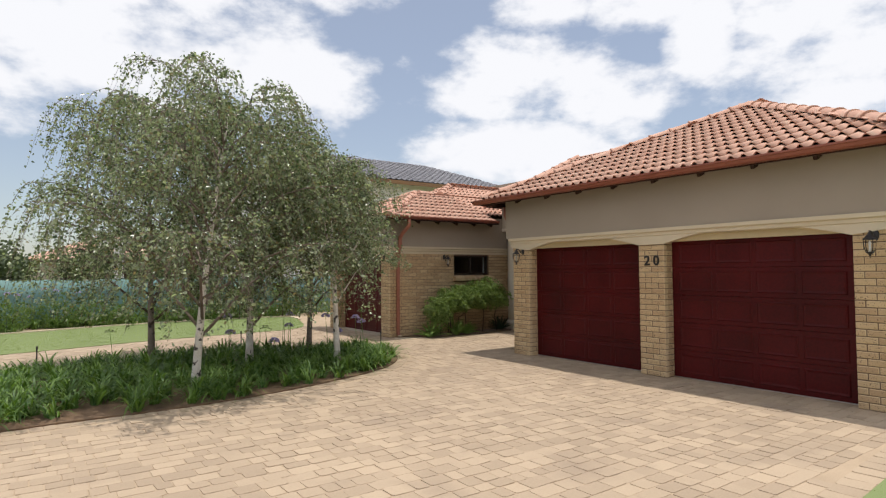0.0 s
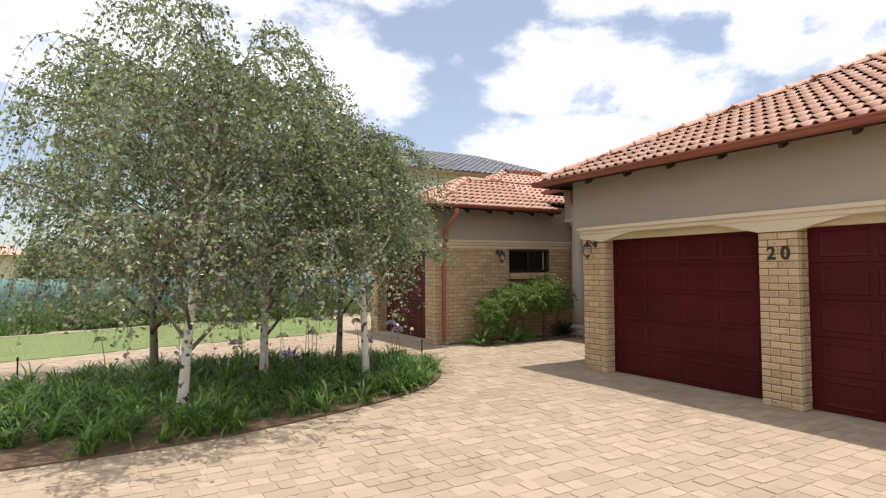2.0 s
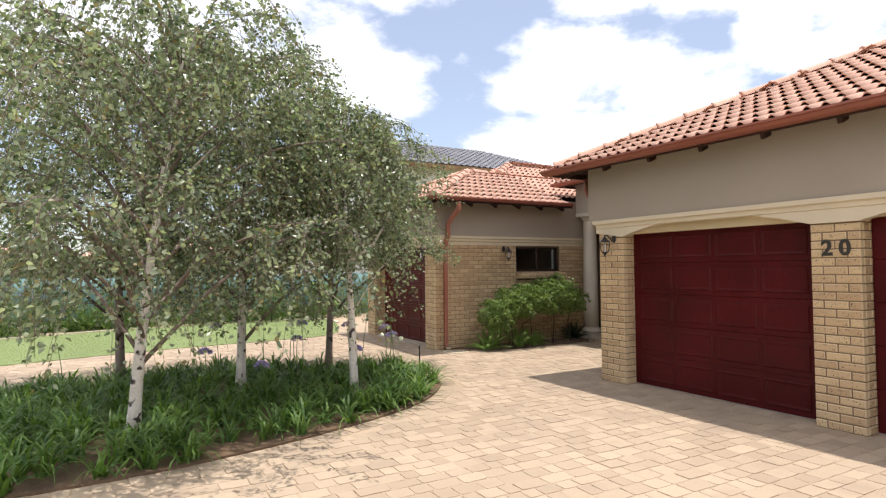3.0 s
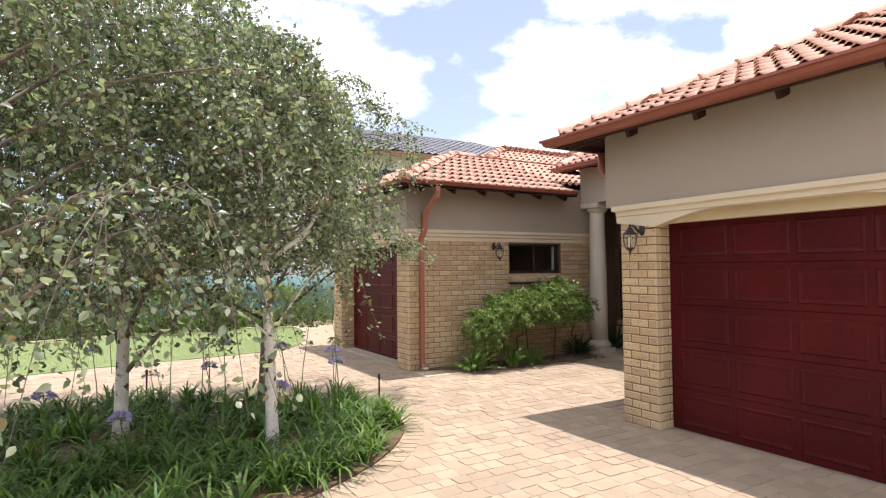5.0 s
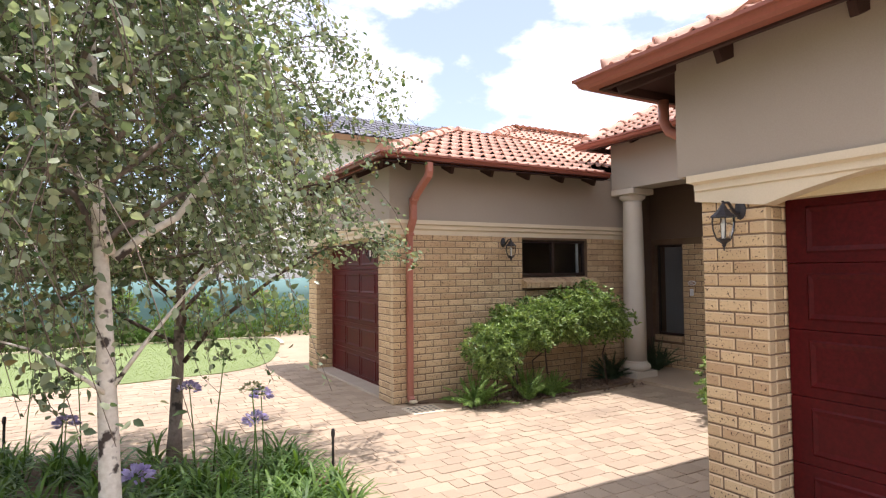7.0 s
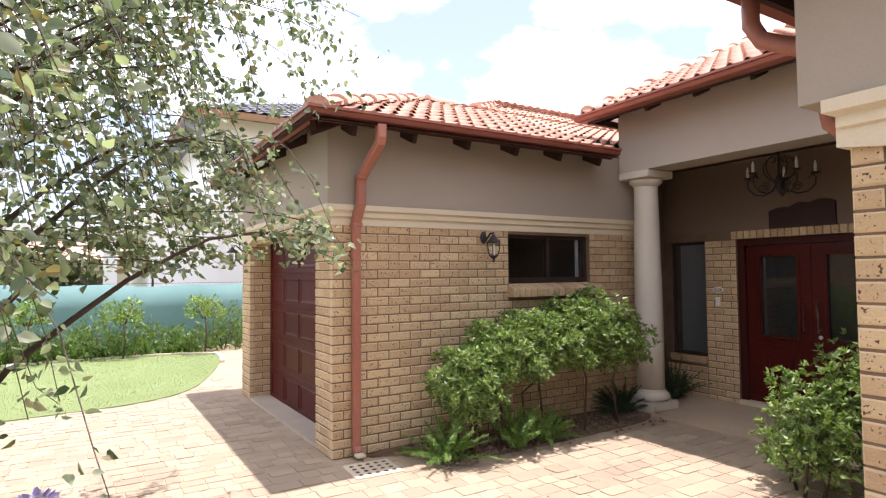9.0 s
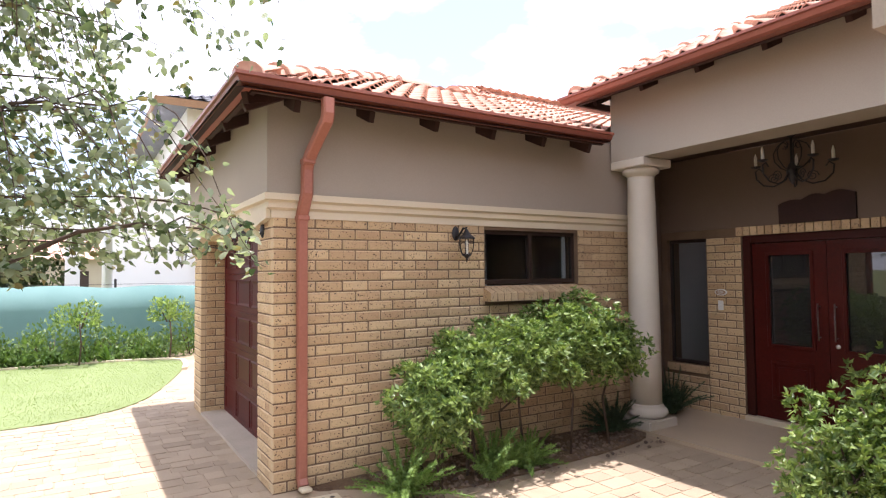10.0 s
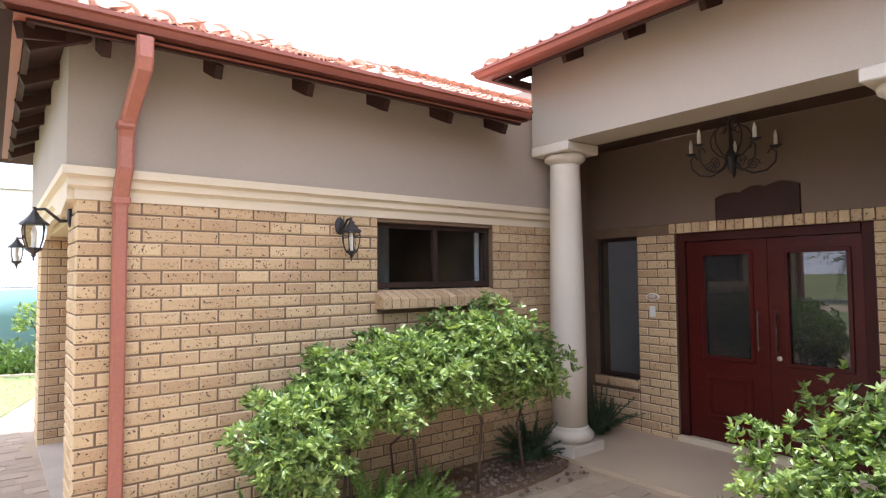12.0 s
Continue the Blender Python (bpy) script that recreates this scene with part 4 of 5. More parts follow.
# ---- plants ----
def leaf_material(name, a, b, shine=0.35, through_light=0.35, through_tone=(1.5, 1.6, 0.7)):
    """Leaves: each takes its own tone, and lets some light through."""
    mat = bpy.data.materials.new(name)
    mat.use_nodes = True
    nodes, links = mat.node_tree.nodes, mat.node_tree.links
    shader = nodes["Principled BSDF"]
    rnd = nodes.new("ShaderNodeNewGeometry").outputs["Random Per Island"]
    mix = nodes.new("ShaderNodeMix")
    mix.data_type = "RGBA"
    mix.inputs[6].default_value, mix.inputs[7].default_value = (*a, 1), (*b, 1)
    links.new(rnd, mix.inputs[0])
    links.new(mix.outputs[2], shader.inputs["Base Color"])
    shader.inputs["Roughness"].default_value = shine
    glow = nodes.new("ShaderNodeBsdfTranslucent")
    bright = nodes.new("ShaderNodeMix")
    bright.data_type = "RGBA"
    bright.blend_type = "MULTIPLY"
    bright.inputs[0].default_value = 1.0
    bright.inputs[7].default_value = (*through_tone, 1)
    links.new(mix.outputs[2], bright.inputs[6])
    links.new(bright.outputs[2], glow.inputs["Color"])
    both = nodes.new("ShaderNodeMixShader")
    both.inputs[0].default_value = through_light
    links.new(shader.outputs[0], both.inputs[1])
    links.new(glow.outputs[0], both.inputs[2])
    links.new(both.outputs[0], nodes["Material Output"].inputs["Surface"])
    return mat


# pale end of the birch tones is raised to imitate bright leaf glints
BIRCH_LEAF = leaf_material("birch_leaf", (0.05, 0.085, 0.038), (0.40, 0.44, 0.32), 0.24, 0.42, (1.3, 1.45, 0.8))
BIRCH_DRY = leaf_material("birch_leaf_dry", (0.12, 0.13, 0.05), (0.27, 0.22, 0.12), 0.45, 0.3)
SHRUB_LEAF = leaf_material("shrub_leaf", (0.065, 0.125, 0.036), (0.33, 0.43, 0.14), 0.42, 0.3)
STRAP_LEAF = leaf_material("strap_leaf", (0.05, 0.115, 0.025), (0.16, 0.26, 0.055), 0.55, 0.3)
GRASS_LEAF = leaf_material("grass_leaf", (0.20, 0.255, 0.095), (0.25, 0.31, 0.12), 0.7, 0.4)
FERN_LEAF = leaf_material("fern_leaf", (0.11, 0.21, 0.045), (0.26, 0.38, 0.11), 0.5, 0.3)
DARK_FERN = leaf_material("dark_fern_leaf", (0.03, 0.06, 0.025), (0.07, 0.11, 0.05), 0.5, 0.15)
HEDGE_LEAF = leaf_material("hedge_leaf", (0.07, 0.13, 0.035), (0.18, 0.26, 0.08), 0.5, 0.3)
FAR_LEAF = leaf_material("far_tree_leaf", (0.05, 0.075, 0.035), (0.10, 0.135, 0.06), 0.6, 0.2)
PETAL = leaf_material("agapanthus_petal", (0.30, 0.24, 0.56), (0.48, 0.42, 0.74), 0.5, 0.3)
SEED = leaf_material("seed_head", (0.10, 0.13, 0.06), (0.2, 0.2, 0.12), 0.6, 0.2)
BARK = varied("white_birch_bark", (0.74, 0.69, 0.62), (0.56, 0.50, 0.43), 0.8, 5, 40, 0.6, 0.006, stain=((0.06, 0.045, 0.04), 0.57, 0.63, 11))
BARK_DARK = varied("grey_birch_bark", (0.30, 0.24, 0.2), (0.17, 0.13, 0.105), 0.85, 6, 40, 0.7, 0.008, stain=((0.05, 0.04, 0.035), 0.56, 0.66, 9))
TWIG = varied("twig_bark", (0.10, 0.065, 0.045), (0.06, 0.04, 0.03), 0.8, 8, 60, 0.3, 0.002)


def leaves(name, base, axis, length, mat, parent, width=0.34, fold=0.1, seed=1):
    """Many small folded leaves in one mesh: base points, unit axes and lengths as arrays."""
    rng = np.random.default_rng(seed)
    n = len(base)
    rand = rng.normal(size=(n, 3))
    side = np.cross(axis, rand)
    side /= np.linalg.norm(side, axis=1)[:, None] + 1e-9
    up = np.cross(side, axis)
    L = length[:, None]
    low = base + axis * L * 0.24 + up * L * fold * 0.8
    mid = base + axis * L * 0.56 + up * L * fold
    tip = base + axis * L - up * L * fold * 0.6
    v = np.stack([base, low + side * L * width * 0.85, mid + side * L * width * 0.8, tip, mid - side * L * width * 0.8, low - side * L * width * 0.85], axis=1).reshape(-1, 3)
    me = bpy.data.meshes.new(name)
    k = np.arange(n) * 6
    tri = np.stack([k, k + 1, k + 2, k, k + 2, k + 3, k, k + 3, k + 4, k, k + 4, k + 5], axis=1).reshape(-1, 3)
    me.vertices.add(len(v))
    me.vertices.foreach_set("co", v.ravel())
    me.loops.add(tri.size)
    me.loops.foreach_set("vertex_index", tri.ravel())
    me.polygons.add(len(tri))
    me.polygons.foreach_set("loop_start", np.arange(len(tri)) * 3)
    me.update(calc_edges=True)
    me.materials.append(mat)
    return part(name, me, None, parent)


def birch(label, at, height, spread, lean, limbs, twigs, per, seed, bark, leaf=0.051, first=0.26, hang=1.0, shoots=4, bias=None, dry=0.12, lowest=0.8, forks=(), arches=0, keep=1.0):
    """A weeping birch: tapered trunk, rising limbs, hanging twigs set with leaves, some bare shoots at the top."""
    rnd = random.Random(seed)
    tree = thing("birch_tree", label, "tree", "birch trees in the bed", at=at)
    bm = bmesh.new()
    top = Vector((lean[0], lean[1], height * 0.9))
    trunk = []
    for i in range(13):
        t = i / 12
        w = 0.05 * math.sin(3.1 * t + seed) * t
        trunk.append(Vector((top.x * t ** 1.2 + w, top.y * t ** 1.2 + 0.6 * w, -0.04 + (top.z + 0.04) * t)))
    r0 = 0.022 + 0.009 * height
    tube(bm, trunk, [r0 * (1.25 if i == 0 else 1.0) * (1 - 0.86 * (i / 12) ** 0.9) + 0.004 for i in range(13)], 10)
    part("trunk", bm, bark, tree)
    pts, axes = [], []

    def along(line, t):
        f = t * (len(line) - 1)
        i = min(int(f), len(line) - 2)
        return line[i].lerp(line[i + 1], f - i)

    for i in range(limbs):
        t = first + (0.97 - first) * (i / max(limbs - 1, 1)) ** 0.9
        start = along(trunk, t)
        az = i * 2.4 + rnd.uniform(-0.4, 0.4)
        out = Vector((math.cos(az), math.sin(az), 0))
        reach = spread * (1.08 - 0.55 * t) * rnd.uniform(0.75, 1.12)
        if bias:
            reach *= 1 + bias[2] * (out.x * bias[0] + out.y * bias[1])
        rise = reach * rnd.uniform(0.55, 1.05) * (1.0 if t < 0.7 else 1.25)
        line = []
        for k in range(8):
            s = k / 7
            line.append(start + out * reach * s ** 0.9 + Vector((rnd.uniform(-0.05, 0.05), rnd.uniform(-0.05, 0.05), rise * (1.5 * s - 0.85 * s * s))))
        wood = bmesh.new()
        br = 0.021 * (1.15 - 0.7 * t) * (0.6 + 0.1 * height)
        tube(wood, line, [br * (1 - 0.85 * k / 7) + 0.002 for k in range(8)], 5)
        for j in range(twigs):
            s = 0.22 + 0.78 * (j + rnd.random()) / twigs
            p = along(line, s)
            a2 = az + rnd.uniform(-1.5, 1.5)
            o2 = Vector((math.cos(a2), math.sin(a2), 0))
            length = rnd.uniform(0.45, 1.25) * hang
            tw = [p]
            for k in range(1, 6):
                q = k / 5
                tw.append(p + o2 * length * 0.55 * q ** 0.7 + Vector((0.02 * math.sin(5 * q + j), 0.02 * math.cos(4 * q + i), length * (0.28 * q - 1.0 * q * q))))
            low = lowest + 0.5 * rnd.random()
            tw = [Vector((v.x, v.y, v.z if v.z > low else low - 0.2 * (1 - math.exp(v.z - low)))) for v in tw]
            tube(wood, tw, [0.0045, 0.004, 0.0034, 0.003, 0.0024, 0.0016], 3)
            for _ in range(per):
                s2 = rnd.random() ** 0.75
                b = along(tw, s2)
                pts.append((b.x + rnd.gauss(0, 0.035), b.y + rnd.gauss(0, 0.035), b.z + rnd.gauss(0, 0.03)))
                axes.append((rnd.gauss(0, 0.7) + o2.x * 0.3, rnd.gauss(0, 0.7) + o2.y * 0.3, rnd.gauss(-0.4, 0.5)))
        part("limb", wood, TWIG if bark is BARK_DARK else BRANCH, tree)
    for line, r in forks:
        wood = bmesh.new()
        line = [Vector(q) for q in line]
        tube(wood, line, [r * (1 - 0.72 * k / (len(line) - 1)) for k in range(len(line))], 8)
        part("fork", wood, bark, tree)
    for i in range(arches):
        az = rnd.uniform(-0.75, 0.35)
        p = along(trunk, rnd.uniform(0.55, 0.95))
        reach, rise = rnd.uniform(1.3, 2.2), rnd.uniform(0.5, 1.1)
        bow = [p + Vector((math.cos(az) * reach * q, math.sin(az) * reach * q, rise * (2.6 * q - 2.2 * q * q))) for q in (0, 0.2, 0.4, 0.6, 0.8, 0.92, 1)]
        wood = bmesh.new()
        tube(wood, bow, [0.011, 0.009, 0.007, 0.005, 0.003, 0.002, 0.0015], 4)
        part("arching_twig", wood, TWIG, tree)
        for k in range(7):
            b = along(bow, rnd.uniform(0.4, 1))
            for _ in range(9):
                pts.append((b.x + rnd.gauss(0, 0.06), b.y + rnd.gauss(0, 0.06), b.z - abs(rnd.gauss(0, 0.11))))
                axes.append((rnd.gauss(0, 0.6), rnd.gauss(0, 0.6), rnd.gauss(-0.6, 0.4)))
    wood = bmesh.new()
    for i in range(shoots):
        a2 = rnd.uniform(0, 6.28)
        p = along(trunk, rnd.uniform(0.8, 1.0))
        reach, rise = rnd.uniform(0.15, 0.6), rnd.uniform(0.5, 1.0)
        sh = [p + Vector((math.cos(a2) * reach * q, math.sin(a2) * reach * q, rise * q - 0.35 * rise * q ** 3)) for q in (0, 0.25, 0.5, 0.75, 1)]
        tube(wood, sh, [0.008, 0.006, 0.005, 0.003, 0.002], 3)
        for _ in range(per * 2):
            b = along(sh, rnd.uniform(0.2, 1))
            pts.append((b.x + rnd.gauss(0, 0.05), b.y + rnd.gauss(0, 0.05), b.z + rnd.gauss(0, 0.04)))
            axes.append((rnd.gauss(0, 0.6), rnd.gauss(0, 0.6), rnd.gauss(-0.4, 0.5)))
    part("top_shoot", wood, TWIG, tree)
    pts, axes = np.array(pts), np.array(axes)
    stay = np.random.default_rng(seed + 500).random(len(pts)) < keep
    pts, axes = pts[stay], axes[stay]
    axes /= np.linalg.norm(axes, axis=1)[:, None] + 1e-9
    rng = np.random.default_rng(seed)
    size = rng.uniform(0.7, 1.25, len(pts)) * leaf
    brown = rng.random(len(pts)) < dry
    leaves("crown", pts[~brown], axes[~brown], size[~brown], BIRCH_LEAF, tree, seed=seed)
    leaves("dry_leaves", pts[brown], axes[brown], size[brown] * 0.9, BIRCH_DRY, tree, seed=seed + 1)
    return tree


BRANCH = varied("branch_bark", (0.24, 0.19, 0.15), (0.11, 0.08, 0.065), 0.8, 6, 40, 0.4, 0.003)
birch("tall white-barked weeping birch leaning in the bed", (3.72, 10.5, 0.02), 4.5, 2.15, (0.42, 0.1), 36, 20, 46, 11, BARK, keep=0.82, first=0.18, hang=1.3, shoots=6)
birch("tall weeping birch with grey bark and dense hanging crown", (3.67, 13.7, 0.02), 5.0, 2.3, (-0.15, 0.1), 36, 20, 46, 12, BARK_DARK, keep=0.85, first=0.16, hang=1.3, shoots=4)
birch("weeping birch with pale trunk and dense crown", (5.08, 12.42, 0.02), 4.9, 1.9, (0.05, 0.05), 36, 20, 46, 13, BARK, keep=0.74, first=0.16, hang=1.3, shoots=4)
birch("weeping birch with dark trunk and low hanging twigs", (6.68, 13.5, 0.02), 4.1, 1.6, (0.1, -0.1), 28, 17, 40, 14, BARK_DARK, first=0.24, hang=1.2, shoots=5, bias=(0.9, -0.3, 0.2), lowest=1.72, arches=14)
birch("slender white-barked birch with open sparse crown", (6.2, 11.08, 0.02), 3.9, 1.3, (-0.1, 0.1), 20, 15, 42, 15, BARK, first=0.5, shoots=9, lowest=1.15, bias=(-0.3, 0.7, 0.35), forks=(
    (((0.0, 0.0, 1.72), (0.12, 0.02, 1.84), (0.28, 0.05, 1.94), (0.45, 0.05, 2.2), (0.62, 0.1, 2.55), (0.75, 0.15, 3.0)), 0.026),
    (((-0.02, 0.0, 1.74), (-0.08, 0.0, 1.95), (-0.2, -0.03, 2.2), (-0.28, -0.05, 2.6), (-0.34, 0.0, 3.1)), 0.028),
    (((-0.02, 0.0, 1.05), (-0.12, -0.05, 1.15), (-0.3, -0.1, 1.3), (-0.5, -0.1, 1.38)), 0.013),
    (((0.0, 0.0, 1.1), (0.14, 0.03, 1.3), (0.4, 0.1, 1.62), (0.7, 0.2, 1.85), (0.95, 0.3, 1.95)), 0.012)))


def shrub(label, at, lumps, count, stems, mat, seed, leaf=0.085):
    """A bush of leaf rosettes over several rounded lumps, on a few bare stems."""
    bush = thing("shrub", label, "shrub", at=at)
    rng = np.random.default_rng(seed)
    rnd = random.Random(seed)
    base, axis, size = [], [], []
    vol = np.array([a[3] * a[4] * a[5] for a in lumps]) ** 0.67
    pick = rng.choice(len(lumps), size=count, p=vol / vol.sum())
    for k in pick:
        cx, cy, cz, rx, ry, rz = lumps[k]
        d = rng.normal(size=3)
        d /= np.linalg.norm(d)
        r = rng.uniform(0.3, 1.0) ** 0.6
        c = np.array([cx, cy, cz]) + d * r * np.array([rx, ry, rz]) * (1 + 0.26 * math.sin(7 * d[0] + 5 * d[2] + seed))
        out = d * 0.8 + np.array([0, 0, 0.75])
        out /= np.linalg.norm(out)
        n = rnd.randint(6, 9)
        for j in range(n):
            a = rng.normal(size=3)
            a = a - out * a.dot(out)
            a = a / np.linalg.norm(a) * 0.85 + out * rnd.uniform(0.1, 0.9)
            base.append(c + rng.normal(size=3) * 0.008)
            axis.append(a / np.linalg.norm(a))
            size.append(leaf * rnd.uniform(0.6, 1.15))
    leaves("foliage", np.array(base), np.array(axis), np.array(size), mat, bush, width=0.22, fold=0.07, seed=seed)
    for i in range(stems):
        bm = bmesh.new()
        cx, cy, cz, rx, ry, rz = lumps[i % len(lumps)]
        x0, y0 = cx + rnd.uniform(-0.3, 0.3) * rx, cy + rnd.uniform(-0.2, 0.3) * ry
        line = [Vector((x0 + rnd.uniform(-0.03, 0.03), y0, -0.02)), Vector((x0 + rnd.uniform(-0.06, 0.06), y0 + rnd.uniform(-0.04, 0.04), cz * 0.5)), Vector((cx + rnd.uniform(-0.6, 0.6) * rx, cy + rnd.uniform(-0.5, 0.5) * ry, cz + 0.4 * rz))]
        tube(bm, line, [0.014, 0.011, 0.006], 6)
        part("stem", bm, TWIG, bush)
    return bush


shrub("bright green evergreen shrub trained along the brick wall", (11.2, 13.95, 0.02), [
    (-0.86, -0.12, 0.72, 0.36, 0.34, 0.28), (-0.38, -0.05, 0.9, 0.48, 0.42, 0.32), (0.2, -0.02, 0.98, 0.5, 0.42, 0.32),
    (0.75, 0.0, 1.06, 0.45, 0.42, 0.36), (1.08, -0.1, 0.9, 0.36, 0.36, 0.27), (-0.84, -0.16, 0.5, 0.25, 0.24, 0.2), (0.3, 0.16, 0.8, 0.9, 0.26, 0.2)], 6200, 9, SHRUB_LEAF, 21, 0.056)
shrub("bright green evergreen shrub beside the porch", (12.2, 11.45, 0.02), [
    (0.05, -0.05, 0.6, 0.5, 0.5, 0.5), (-0.3, 0.2, 0.45, 0.28, 0.34, 0.36), (0.1, -0.35, 0.9, 0.42, 0.4, 0.42), (-0.2, 0.42, 0.28, 0.24, 0.28, 0.2), (-0.1, 0.5, 0.76, 0.12, 0.12, 0.13)], 1700, 8, SHRUB_LEAF, 22, 0.058)


def foxtail(at, radius, seed, label="feathery green foxtail fern at the wall's foot", mat=None):
    """A clump of upright plumes, each set with fine needles."""
    clump = thing("foxtail_fern", label, "fern", "ferns by the wall", at=at)
    rng, rnd = np.random.default_rng(seed), random.Random(seed)
    base, axis, size = [], [], []
    stalks = bmesh.new()
    for i in range(34):
        az, tilt = rnd.uniform(0, 6.28), rnd.uniform(0.2, 1.25)
        length = radius * rnd.uniform(0.8, 1.25)
        way = np.array([math.cos(az) * math.sin(tilt), math.sin(az) * math.sin(tilt), math.cos(tilt)])
        line = []
        for k in range(6):
            s = k / 5
            line.append(Vector(way * length * s + np.array([0, 0, -0.25 * length * s * s * math.sin(tilt)])))
        tube(stalks, line, [0.004] * 6, 3)
        for k in range(130):
            s = rnd.uniform(0.08, 1.0)
            p = line[min(int(s * 5), 4)].lerp(line[min(int(s * 5), 4) + 1], s * 5 - min(int(s * 5), 4))
            a = rng.normal(size=3) + way * 0.8
            base.append(np.array(p))
            axis.append(a / np.linalg.norm(a))
            size.append(0.055 * (1.15 - 0.7 * s))
    leaves("foliage", np.array(base), np.array(axis), np.array(size), mat or FERN_LEAF, clump, width=0.13, fold=0.03, seed=seed)
    part("stalk_tuft", stalks, mat or FERN_LEAF, clump)


foxtail((10.05, 13.82, 0.02), 0.5, 31)
foxtail((10.82, 13.78, 0.02), 0.46, 32)
foxtail((11.25, 13.85, 0.02), 0.34, 33)
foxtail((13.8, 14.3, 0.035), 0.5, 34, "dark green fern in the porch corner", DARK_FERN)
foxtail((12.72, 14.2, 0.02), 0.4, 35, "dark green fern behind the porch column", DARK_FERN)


def strap_blades(count_at, length, blades, seed, mat, name, parent=None):
    """Clumps of arching strap leaves in one mesh; count_at is a list of (x, y, z, size)."""
    rng = np.random.default_rng(seed)
    verts, faces = [], []
    for x, y, z, size in count_at:
        for _ in range(blades):
            az, tilt = rng.uniform(0, 2 * math.pi), rng.uniform(0.1, 0.95)
            L = length * size * rng.uniform(0.65, 1.2)
            w = 0.011 * rng.uniform(0.8, 1.4) * (0.7 + 0.3 * size)
            ca, sa = math.cos(az), math.sin(az)
            k = len(verts)
            ox, oy = rng.normal(0, 0.03, 2)
            for i in range(5):
                s = i / 4
                ang = tilt + s * s * 1.25
                r = L * s * math.sin(tilt + 0.45 * s * s)
                h = L * s * math.cos(tilt + 0.55 * s * s) - 0.12 * L * s ** 3
                ww = w * (1.0 - s ** 2.2) + 0.001
                px, py = x + ox + ca * r, y + oy + sa * r
                verts.append((px - sa * ww, py + ca * ww, z + h))
                verts.append((px + sa * ww, py - ca * ww, z + h))
                if i:
                    faces.append((k + 2 * i - 2, k + 2 * i - 1, k + 2 * i + 1, k + 2 * i))
    return joined(name, verts, faces, mat, parent, smooth=True)


rng = random.Random(5)
clumps = []
while len(clumps) < 640:
    x, y = rng.uniform(-2, 7.8), rng.uniform(9.4, 14.2)
    if inside(x, y, BED) and not (2.0 < x < 2.75 and y < 10.1) and rng.random() < (0.35 if y < 9.75 else 1.0):
        if inside(x + 0.05, y - 0.06, BED) and inside(x - 0.06, y + 0.06, BED):
            clumps.append((x, y, 0.018, rng.uniform(0.75, 1.15)))
ground_cover = tagged(strap_blades(clumps, 0.42, 22, 3, STRAP_LEAF, "strap_leaf_groundcover"), "dense green strap-leaved groundcover in the bed", "groundcover", kind="stuff")


def agapanthus(x, y, h, flower, seed, label):
    """A flower stem with a round head of small blossoms or seed pods."""
    plant = thing("agapanthus", label, "flower", "agapanthus in the bed", at=(x, y, 0.05))
    rng = np.random.default_rng(seed)
    bend = rng.normal(0, 0.06, 2)
    bm = bmesh.new()
    tube(bm, [(0, 0, 0), (bend[0] * 0.4, bend[1] * 0.4, h * 0.55), (bend[0], bend[1], h)], [0.006, 0.005, 0.004], 5)
    part("stem", bm, STRAP_LEAF, plant)
    d = rng.normal(size=(70 if flower else 36, 3))
    d /= np.linalg.norm(d, axis=1)[:, None]
    d[:, 2] = np.abs(d[:, 2]) * 0.9 - 0.2
    c = np.array([bend[0], bend[1], h])
    stalks = bmesh.new()
    for q in d[:24]:
        tube(stalks, [c, c + q * 0.055], [0.0018, 0.0014], 3)
    part("pedicels", stalks, STRAP_LEAF, plant)
    leaves("flower_head", c + d * (0.05 if flower else 0.06), d, np.full(len(d), 0.05 if flower else 0.034), PETAL if flower else SEED, plant, width=0.3, fold=0.05, seed=seed)


FLOWERS = ((5.87, 12.89, 0.82, 0), (6.0, 13.1, 0.92, 0), (6.77, 12.72, 0.72, 1), (7.0, 11.76, 0.66, 1), (6.37, 11.3, 0.55, 1), (6.86, 12.51, 0.98, 0), (7.03, 11.66, 0.86, 0), (5.9, 12.63, 0.58, 1), (4.55, 11.6, 0.62, 1), (5.1, 10.9, 0.5, 1), (4.9, 13.0, 0.8, 1), (6.2, 13.3, 0.75, 1), (3.0, 13.4, 0.6, 0), (5.6, 13.4, 0.85, 0), (7.2, 12.3, 0.7, 1), (5.4, 12.3, 0.6, 0))
for i, (x, y, h, f) in enumerate(FLOWERS):
    agapanthus(x, y, h, f, 50 + i, "violet agapanthus bloom on a tall stem" if f else "faded green agapanthus seed head on a tall stem")


for i, (x, y, h) in enumerate(((1.25, 22.7, 1.05), (1.5, 22.9, 1.0), (1.75, 22.5, 0.95), (2.3, 23.2, 1.15), (2.6, 23.35, 1.1), (3.0, 23.3, 1.05), (0.9, 22.6, 0.9))):
    agapanthus(x, y, h, 1, 80 + i, "pale violet agapanthus bloom before the shade cloth fence")


def riser(x, y):
    ob = thing("sprinkler_riser", "thin black plastic sprinkler riser in the bed", "sprinkler", "sprinkler risers", at=(x, y, 0.04))
    part("pipe", lathe([(0.011, 0), (0.011, 0.36)], 8), NUMBER, ob)
    part("nozzle", lathe([(0.016, 0.36), (0.016, 0.40), (0.01, 0.42)], 8), NUMBER, ob)


riser(7.68, 12.15)
riser(1.9, 13.6)
riser(5.4, 14.0)

